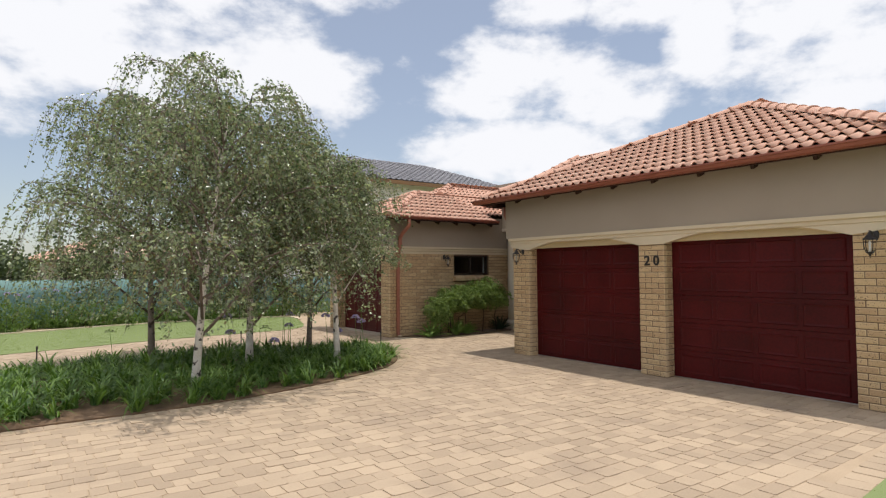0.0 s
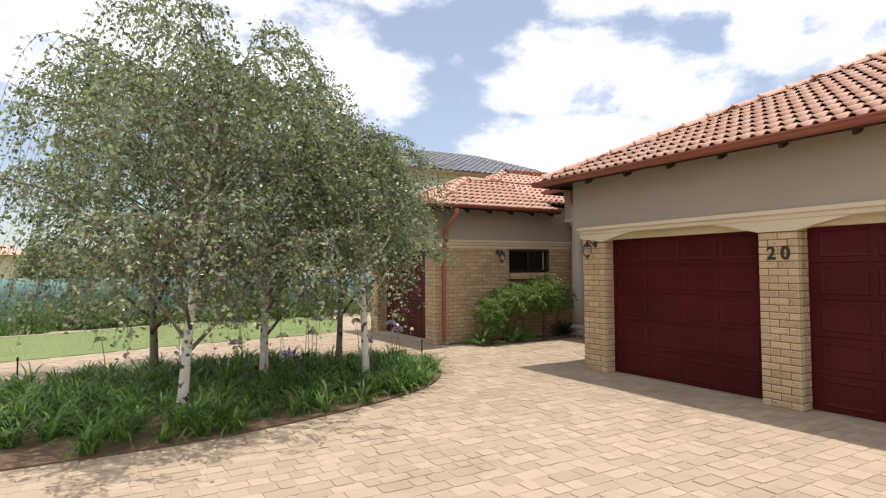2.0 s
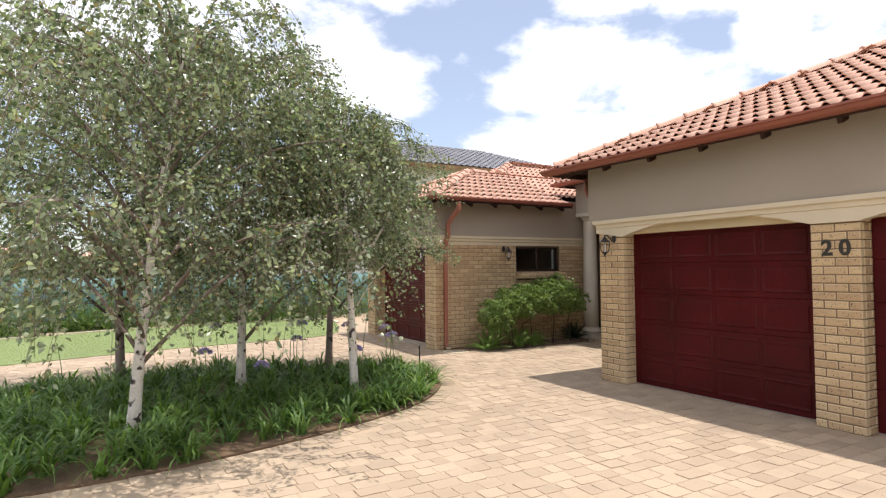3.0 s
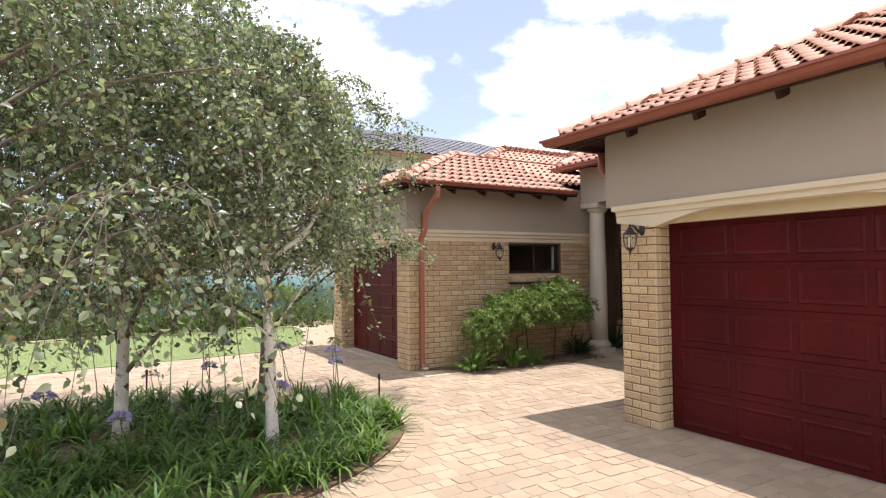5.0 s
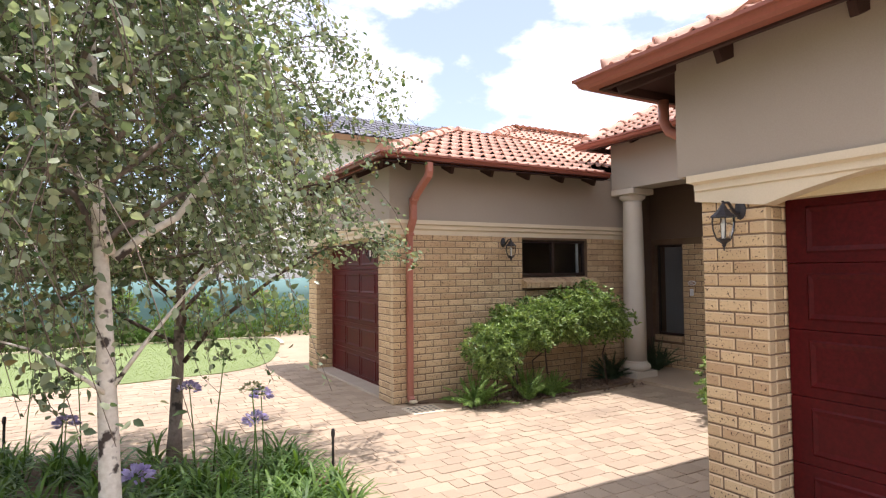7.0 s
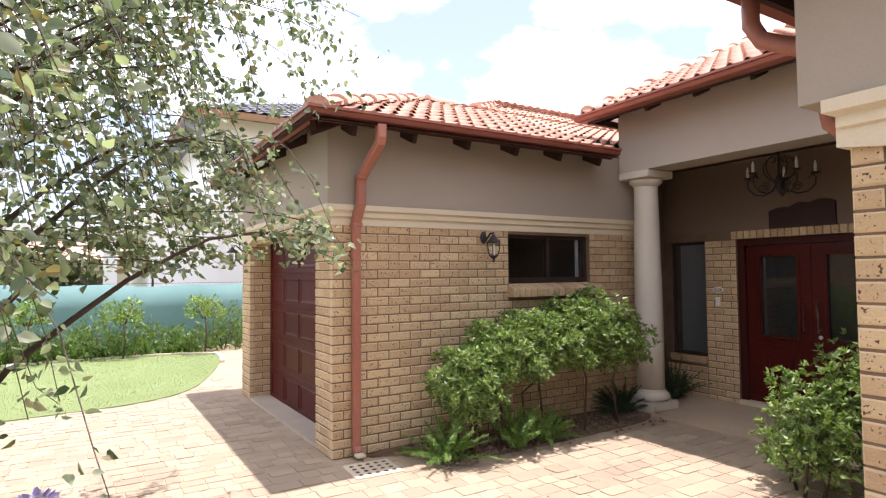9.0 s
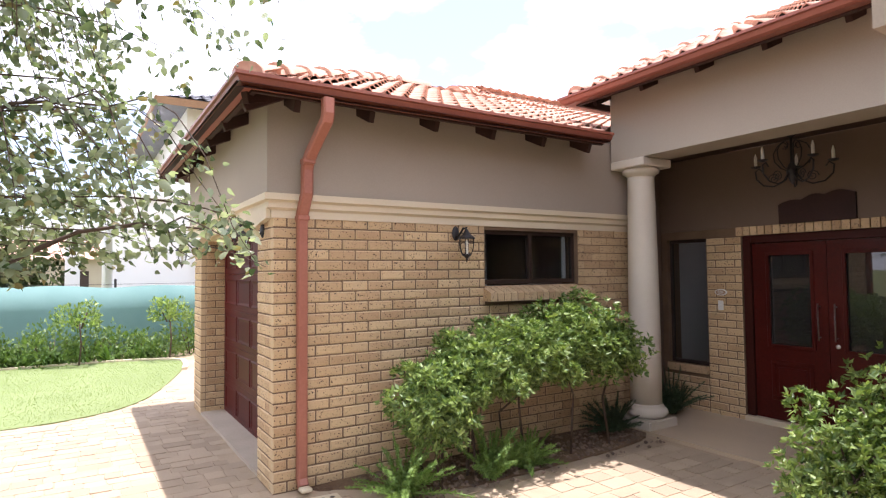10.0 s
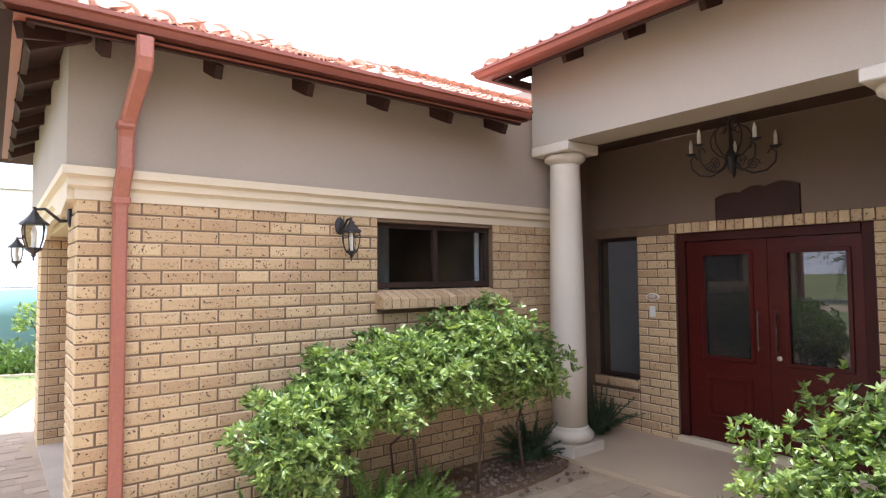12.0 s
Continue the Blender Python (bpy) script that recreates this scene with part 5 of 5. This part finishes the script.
# narrow bed at the wing's foot, with stones
WALL_BED = smooth_outline([(9.75, 14.44), (9.85, 14.2), (10.3, 13.82), (10.9, 13.74), (11.7, 13.76), (12.4, 13.8), (12.92, 13.95), (12.92, 14.44)], 4)
tagged(sheet("wall_bed", WALL_BED, 0.02, SOIL, 0.04), "dark soil bed with mulch along the brick wall", "flower bed", kind="structure")
STONE = varied("dark_mulch_stone", (0.34, 0.24, 0.17), (0.08, 0.055, 0.045), 0.85, 8, 60, 0.5, 0.004, "island", 0.6)
rnd = random.Random(9)
vs, fs = [], []
for _ in range(1300):
    x, y = rnd.uniform(9.9, 12.9), rnd.uniform(13.62, 14.4)
    if not inside(x, y, WALL_BED) and rnd.random() < 0.8:
        continue
    r, k = rnd.uniform(0.007, 0.03), len(vs)
    for d in ((1, 0, 0), (0, 1, 0), (-1, 0, 0), (0, -1, 0), (0, 0, 0.7), (0, 0, -0.5)):
        vs.append((x + d[0] * r * rnd.uniform(0.7, 1.3), y + d[1] * r * rnd.uniform(0.7, 1.3), 0.022 + d[2] * r))
    fs += [tuple(k + i for i in f) for f in ((0, 1, 4), (1, 2, 4), (2, 3, 4), (3, 0, 4), (1, 0, 5), (2, 1, 5), (3, 2, 5), (0, 3, 5))]
tagged(joined("mulch_stones", vs, fs, STONE), "loose dark stones and bark mulch in the wall bed", "stones", kind="stuff")

# short grass on the lawns
rngl = np.random.default_rng(4)
xy = np.stack([rngl.uniform(-3, 9.7, 90000), rngl.uniform(16.4, 23.2, 90000)], axis=1)
xy = np.array([q for q in xy if inside(q[0], q[1], LAWN_EDGE)][:60000])
xv = np.stack([rngl.uniform(6.45, 9.5, 9000), rngl.uniform(1.2, 3.5, 9000)], axis=1)
xv = xv[xv[:, 1] < 3.3 + 0.08 * (xv[:, 0] - 6.5)]
for nm, q, size, label in (("grass", xy, 0.022, "short mown grass blades on the lawn"), ("grass", xv, 0.026, "short grass blades on the verge")):
    b = np.concatenate([q, np.full((len(q), 1), 0.012)], axis=1)
    ax = rngl.normal(size=b.shape) * 0.5 + np.array([0, 0, 1.0])
    ax /= np.linalg.norm(ax, axis=1)[:, None]
    tagged(leaves(nm, b, ax, rngl.uniform(0.6, 1.2, len(b)) * size, GRASS_LEAF, None, width=0.12, fold=0.03, seed=4), label, "grass", kind="stuff")

# ---- beyond the lawn ----
EDGE = [(x, y) for x, y in LAWN_EDGE if y > 21.2]
tagged(part("lawn_kerb", sweep(bmesh.new(), EDGE, [(0.0, -0.03), (0.09, -0.03), (0.09, 0.045), (0.0, 0.045)], 0.0, left=False), CREAM), "low pale concrete edging behind the lawn", "kerb", kind="structure")
NET = varied("teal_shade_cloth", (0.2, 0.33, 0.315), (0.13, 0.25, 0.24), 0.8, 0.8, 140, 0.4, 0.003)
fence = thing("shade_cloth_fence", "teal shade cloth stretched on dark steel posts", "fence", at=(0, 24.3, 0))
bm = bmesh.new()
cols = []
for i in range(121):
    x = -14 + i * 0.225
    sag = 0.02 * math.sin(i * 0.8) + 0.025 * math.sin(i * 0.23)
    cols.append([bm.verts.new((x, 0.03 * math.sin(i * 0.5) * (1 - s), (1.47 + sag) * s + 0.02)) for s in (0, 0.33, 0.66, 1)])
for p, q in zip(cols, cols[1:]):
    for k in range(3):
        bm.faces.new((p[k], q[k], q[k + 1], p[k + 1])).smooth = True
cloth = part("shade_cloth", bm, NET, fence)
cloth.modifiers.new("thickness", "SOLIDIFY").thickness = 0.006
for i in range(14):
    part("post", lathe([(0.025, 0), (0.025, 1.62), (0.01, 1.64)], 8), IRON, fence, m=pose(-13.9 + i * 2.05, 0.05, 0))
for z in (0.1, 1.52):
    bm = bmesh.new()
    tube(bm, [(-14, 0.06, z), (13, 0.06, z)], [0.006, 0.006], 4)
    part("wire", bm, IRON, fence)


def hedge_plant(name, label, category, group, at, r, h, count, mat, seed, size=0.07):
    ob = thing(name, label, category, group, at=at)
    rng = np.random.default_rng(seed)
    d = rng.normal(size=(count, 3))
    d /= np.linalg.norm(d, axis=1)[:, None]
    d[:, 2] = np.abs(d[:, 2])
    rad = rng.uniform(0.45, 1.0, count)[:, None] ** 0.5
    lump = 1 + 0.22 * np.sin(5 * d[:, :1] + seed) + 0.15 * np.sin(9 * d[:, 1:2] + 2 * seed)
    p = d * rad * lump * np.array([r, r, h])
    ax = d + rng.normal(size=(count, 3)) * 0.7 + np.array([0, 0, 0.4])
    ax /= np.linalg.norm(ax, axis=1)[:, None]
    leaves("foliage", p, ax, rng.uniform(0.6, 1.3, count) * size, mat, ob, width=0.28, seed=seed)
    bm = bmesh.new()
    for k in range(4):
        a = k * 1.7 + seed
        tube(bm, [(0.05 * math.cos(a), 0.05 * math.sin(a), -0.04), (0.5 * r * math.cos(a), 0.5 * r * math.sin(a), h * 0.6)], [0.014, 0.006], 5)
    part("stem_tuft", bm, TWIG, ob)
    return ob


rnd = random.Random(17)
for i in range(34):
    x = -8 + i * 0.58 + rnd.uniform(-0.2, 0.2)
    y = 23.65 + rnd.uniform(-0.25, 0.3) - (0.7 if x < 1.5 else 0.0)
    hedge_plant("border_plant", "mixed green border plant before the shade cloth", "plant", "border plants", (x, y, 0.0), rnd.uniform(0.4, 0.7), rnd.uniform(0.5, 1.05), 520, HEDGE_LEAF, 100 + i, 0.09)
strip = []
rng = random.Random(6)
for _ in range(420):
    x = rng.uniform(-9, 9.6)
    strip.append((x, rng.uniform(22.1, 23.0) if x < 1.5 else rng.uniform(23.25, 23.9), 0.0, rng.uniform(0.8, 1.4)))
tagged(strap_blades(strip, 0.42, 16, 8, STRAP_LEAF, "border_strap_leaves"), "green strap leaves along the far lawn edge", "groundcover", kind="stuff")


def standard_rose(x, y, h, seed):
    tree = hedge_plant("standard_rose", "rose standard with round leafy head on a bare stem", "rose", "rose standards", (x, y, 0.0), 0.38, 0.45, 500, SHRUB_LEAF, seed, 0.08)
    for ob in tree.children:
        ob.location.z = h
    bm = bmesh.new()
    tube(bm, [(0, 0, -0.02), (0.03, 0.0, h * 0.5), (0.0, 0.0, h + 0.1)], [0.018, 0.016, 0.012], 6)
    part("stem", bm, TWIG, tree)


standard_rose(9.55, 22.9, 0.8, 61)
standard_rose(8.0, 23.0, 0.75, 62)
standard_rose(6.4, 23.0, 0.8, 63)

# neighbour's white house with a grey tiled roof
WHITE = varied("white_house_plaster", (0.82, 0.81, 0.79), (0.76, 0.75, 0.73), 0.9, 0.5, 60, 0.15, 0.003)
GREY_TILE = varied("grey_roof_tile", (0.24, 0.24, 0.26), (0.15, 0.15, 0.17), 0.8, 1.5, 20, 0.5, 0.01, "island", 0.6)
BROWN = varied("brown_fascia", (0.3, 0.17, 0.08), (0.22, 0.12, 0.06), 0.6, 2, 40, 0.2, 0.002)
villa = thing("neighbour_house", "white two-storey house with grey tiled hip roof", "house", at=(0, 0, 0))
bm = bmesh.new()
solid(bm, 10.3, 23.6, 26.0, 33.5, 0, 6.0)
vw = part("wall", bm, WHITE, villa)
part("wing_wall", block(8.65, 10.3, 25.6, 33.0, 0, 3.55), WHITE, villa)
part("wing_parapet", block(8.55, 10.32, 25.5, 33.1, 3.56, 3.66), WHITE, villa)
part("canopy", block(4.2, 8.54, 26.0, 30.0, 2.75, 2.95), WHITE, villa, "flat white patio canopy")
for x in (4.4, 7.7):
    part("canopy_post", block(x, x + 0.3, 26.1, 26.4, 0, 2.75), WHITE, villa)
hip = [(9.5, 25.2, 6.0), (24.3, 25.2, 6.0), (24.3, 34.2, 6.0), (9.5, 34.2, 6.0)]
r0, r1 = (13.6, 29.5, 7.75), (20.6, 29.5, 7.75)
bm = bmesh.new()
for f in ((hip[0], hip[1], r1, r0), (hip[1], hip[2], r1), (hip[2], hip[3], r0, r1), (hip[3], hip[0], r0), (hip[3], hip[2], hip[1], hip[0])):
    bm.faces.new([bm.verts.new(c) for c in f])
vroof = part("roof", bm, GREY_TILE, villa, "grey concrete tile roof")
vs, fs = [], []
slope = Vector((0, 4.3, 1.75)).normalized()
for r in range(14):
    z_in = r * 0.33
    for c in range(int(14.8 / 0.3)):
        x = 9.5 + c * 0.3
        y = 25.2 + slope.y * z_in
        if x < 9.5 + slope.y * z_in * 0.95 or x + 0.3 > 24.3 - slope.y * z_in * 0.86:
            continue
        k = len(vs)
        for j, u in enumerate((0.0, 0.07, 0.15, 0.23, 0.3)):
            hgt = 0.05 if j in (1, 2) else 0.015
            vs += [(x + u, y, 6.0 + slope.z * z_in + hgt + 0.025), (x + u, y + slope.y * 0.35, 6.0 + slope.z * (z_in + 0.35) + hgt)]
        for j in range(4):
            fs.append((k + 2 * j, k + 2 * j + 2, k + 2 * j + 3, k + 2 * j + 1))
tagged(joined("tiles", vs, fs, GREY_TILE, vroof), kind="stuff")
part("fascia", block(9.48, 24.3, 25.17, 25.21, 5.82, 6.0), BROWN, villa, "brown timber fascia")
part("fascia", block(9.46, 9.5, 25.2, 34.2, 5.82, 6.0), BROWN, villa, "brown timber fascia")
for x, z, w, h in ((10.5, 4.55, 0.9, 0.85), (13.5, 4.3, 1.2, 1.1), (17.0, 4.3, 1.2, 1.1)):
    win = part("window", block(x, x + w, 25.93, 26.01, z, z + h), DARK_FRAME, villa, "dark framed window")
    part("pane", block(x + 0.06, x + w / 2 - 0.03, 25.915, 25.928, z + 0.06, z + h - 0.06), pane_mat, win)
    part("pane", block(x + w / 2 + 0.03, x + w - 0.06, 25.915, 25.928, z + 0.06, z + h - 0.06), pane_mat, win)


# far trees and low houses
def far_tree(x, y, h, r, seed):
    tree = thing("far_tree", "distant dark green garden tree", "tree", "distant trees", at=(x, y, -0.06))
    bm = bmesh.new()
    tube(bm, [(0, 0, 0), (0.1, 0, h * 0.35), (0, 0.1, h * 0.6)], [0.05 * h, 0.035 * h, 0.015 * h], 7)
    for k in range(4):
        a = k * 1.6 + seed
        tube(bm, [(0.05, 0, h * 0.35), (0.5 * r * math.cos(a), 0.5 * r * math.sin(a), h * 0.65)], [0.02 * h, 0.006 * h], 5)
    part("trunk", bm, TWIG, tree)
    rng = np.random.default_rng(seed)
    pts = []
    for k in range(14):
        c = rng.normal(size=3) * np.array([0.45 * r, 0.45 * r, 0.16 * h]) + np.array([0, 0, 0.66 * h])
        d = rng.normal(size=(90, 3))
        d /= np.linalg.norm(d, axis=1)[:, None]
        pts.append(c + d * rng.uniform(0.5, 1, (90, 1)) * r * 0.36)
    p = np.concatenate(pts)
    ax = rng.normal(size=p.shape)
    ax /= np.linalg.norm(ax, axis=1)[:, None]
    leaves("crown", p, ax, np.full(len(p), 0.14 * r), FAR_LEAF, tree, width=0.35, seed=seed)


rnd = random.Random(23)
for i in range(26):
    x = -26 + i * 2.3 + rnd.uniform(-0.8, 0.8)
    far_tree(x, rnd.uniform(48, 72), rnd.uniform(2.6, 4.0), rnd.uniform(1.8, 2.8), 200 + i)
for i, (x, y) in enumerate(((-3.0, 31.0), (1.0, 33.5), (4.5, 34.0), (6.2, 29.0))):
    far_tree(x, y, (2.3, 2.6, 3.2, 2.4)[i], (1.3, 1.5, 1.8, 1.2)[i], 260 + i)


def far_house(x, y, w, d, h, turn, wall_mat, roof_mat):
    ob = thing("far_house", "distant low house with pitched tiled roof", "house", "distant houses", at=(x, y, -0.06), turn=turn)
    part("wall", block(0, w, 0, d, 0, h), wall_mat, ob)
    bm = bmesh.new()
    e = [(-0.5, -0.5, h), (w + 0.5, -0.5, h), (w + 0.5, d + 0.5, h), (-0.5, d + 0.5, h)]
    t0, t1 = (d / 2, d / 2, h + d * 0.24), (w - d / 2, d / 2, h + d * 0.24)
    for f in ((e[0], e[1], t1, t0), (e[1], e[2], t1), (e[2], e[3], t0, t1), (e[3], e[0], t0), (e[3], e[2], e[1], e[0])):
        bm.faces.new([bm.verts.new(c) for c in f])
    part("roof", bm, roof_mat, ob)
    for k in range(3):
        win = part("window", block(w * (0.15 + 0.28 * k), w * (0.15 + 0.28 * k) + 1.4, -0.04, 0.02, 1.0, 2.1), DARK_FRAME, ob)


far_house(-14, 44, 13, 8, 2.8, 8, CREAM, TILE_FAR)
far_house(2, 52, 12, 8, 2.8, -6, PORCH_PLASTER, TILE_FAR)
far_house(-34, 8, 12, 8, 3.0, 80, CREAM, TILE_FAR)
tagged(sheet("road", [(-22, -60), (-17, -60), (-17, 60), (-22, 60)], -0.04, varied("asphalt", (0.06, 0.06, 0.06), (0.045, 0.045, 0.045), 0.9, 0.5, 30, 0.4, 0.01)), "grey tarred street past the driveway", "road", kind="structure")
tagged(sheet("lawn_street", [(-16.9, -30), (-6, -30), (-6, 9), (-16.9, 9)], 0.0, LAWN, 0.04), "green mown verge along the street", "lawn", kind="structure")
for i, (x, y) in enumerate(((-9.0, 2.0), (-10.0, -6.0), (-26.0, 4.0), (-27, 12))):
    far_tree(x, y, (4.0, 4.6, 5.5, 5.0)[i], (1.7, 2.0, 2.6, 2.4)[i], 300 + i)


# ---- paving blocks ----
def in_paving(x, y):
    if inside(x, y, BED) or inside(x, y, LAWN_EDGE) or inside(x, y, WALL_BED):
        return False
    if x > GX + 0.19 and y < 10.45 or x > 12.94 or (x > WX + 0.01 and y > 14.44):
        return False
    if 6.25 < x and y < 3.55 + 0.075 * (x - 6.5):
        return False
    return y < 22.6 and not (x < -6 and y < 9)


def edging(outline, offset, length, width, start=0.0):
    """Blocks laid head to tail round a curve: (centre, direction, length)."""
    out, carry = [], 0.0
    n = len(outline)
    pts = [Vector(p) for p in outline] + [Vector(outline[0])]
    for a, b in zip(pts, pts[1:]):
        way = b - a
        size = way.length
        way.normalize()
        nrm = Vector((way.y, -way.x))
        s = carry
        while s < size:
            out.append((a + way * s + nrm * offset, way, length))
            s += length
        carry = s - size
    return out


def paver_verts(m, length, width, rnd):
    """A low tumbled block with clipped corners and a chamfered top, slightly out of level."""
    h, c, q = rnd.uniform(-0.001, 0.004), 0.0045, rnd.uniform(0.008, 0.02)
    x, y = length / 2, width / 2
    ring = [(-x + q, -y), (x - q, -y), (x, -y + q), (x, y - q), (x - q, y), (-x + q, y), (-x, y - q), (-x, -y + q)]
    tip, roll = rnd.uniform(-0.02, 0.02), rnd.uniform(-0.02, 0.02)
    j = [(rnd.uniform(-0.003, 0.003), rnd.uniform(-0.003, 0.003)) for _ in ring]
    vs = [m @ Vector((a + d, b + e, -0.02)) for (a, b), (d, e) in zip(ring, j)]
    vs += [m @ Vector(((a + d) * (1 - c / x), (b + e) * (1 - c / y), h + tip * a + roll * b)) for (a, b), (d, e) in zip(ring, j)]
    return vs


PAVER_F = (tuple(range(8, 16)),) + tuple((k, (k + 1) % 8, (k + 1) % 8 + 8, k + 8) for k in range(8))
rnd = random.Random(41)
laid = []
for centre, way, length in edging(BED, 0.11, 0.125, 0.2):
    laid.append((pose(centre.x, centre.y, 0, 0, 0, math.degrees(math.atan2(way.y, way.x))), 0.117, 0.2))


for k in range(18):
    # header course along the grass verge
    x = 6.36 + 0.2 * k
    laid.append((pose(x, 3.44 + 0.075 * (x - 6.5), 0, 0, 0, 4.3 + rnd.uniform(-1, 1)), 0.196, 0.235))


def near_edge(x, y):
    """Whether a block would lie on the kerb course round the bed."""
    return min((x - p[0]) ** 2 + (y - p[1]) ** 2 for p in BED) < 0.26 ** 2


y = -2.0
row = 0
while y < 22.6:
    depth = rnd.choice((0.145, 0.165, 0.18))
    x = -6.0 + rnd.uniform(0, 0.2)
    while x < 13.0:
        length = rnd.choice((0.13, 0.16, 0.19, 0.22, 0.26))
        cx, cy = x + length / 2, y + depth / 2
        if in_paving(cx, cy) and in_paving(cx + 0.05, cy - 0.07) and not near_edge(cx, cy):
            if cy < 15.5 or cx < 9.6 and cy < 22.6:
                laid.append((pose(cx, cy, 0, 0, 0, rnd.uniform(-1.6, 1.6)), length - 0.0015, depth - 0.0015))
        x += length
    y += depth
    row += 1


def path_gap(m):
    """Distance of a block from the line walked to the porch."""
    a, b, p = Vector((5.6, 8.0)), Vector((11.4, 13.0)), m.translation.to_2d()
    t = max(0, min(1, (p - a).dot(b - a) / (b - a).length_squared))
    return (p - a - (b - a) * t).length


laid.sort(key=lambda q: path_gap(q[0]))
verts, faces = [], []
for i, (m, length, width) in enumerate(laid):
    if i < 300:
        me = bpy.data.meshes.new("paver")
        me.from_pydata(paver_verts(Matrix.Identity(4), length, width, rnd), [], PAVER_F)
        me.materials.append(PAVER)
        part("paver", me, None, paving, m=m)
    else:
        k = len(verts)
        verts += paver_verts(m, length, width, rnd)
        faces += [tuple(k + i for i in f) for f in PAVER_F]
tagged(joined("pavers", verts, faces, PAVER_FAR, paving), kind="stuff")

# drain block beside the downpipe; black discs imitate the darkness inside its holes
drain = thing("drain_block", "pale concrete drain block with rows of black discs as holes", "drain", at=(9.45, 14.03, 0.004), turn=-3)
part("slab", block(-0.21, 0.21, -0.19, 0.19, -0.02, 0.008, 0.004), CREAM, drain)
for i in range(5):
    for j in range(4):
        part("dark_hole_disc", lathe([(0.02, 0.0), (0.02, 0.0095)], 10), NUMBER, drain, m=pose(-0.15 + 0.075 * i, -0.12 + 0.08 * j, 0))

# ---- brick faces of the wing and the entrance ----
brick_face(win_wall, (WX, WY), 0, NICHE - WX, 25, gap=(WIN[0] - WX, WIN[1] - WX, WIN[2] - 0.16, WIN[3] + 0.02), choose=lambda q: q[0])
brick_face(pier_e, (WX, 14.9), -90, 0.385, 25)
brick_face(pier_d, (WX, 18.0), -90, 0.44, 25)
brick_face(pier_d, (WX + 0.06, 17.56), 0, 0.28, 25, flip=True)
brick_face(entry, (FX, NARROW[0]), -90, NARROW[0] - DOOR[1], 24)
brick_face(entry, (FX, 14.7), -90, 14.7 - NARROW[0], 5)
brick_face(entry, (FX, DOOR[0]), -90, DOOR[0] - 10.65, 24, limit=120)
brick_face(side, (13.0, 10.42), 180, 2.8, 25, limit=0)
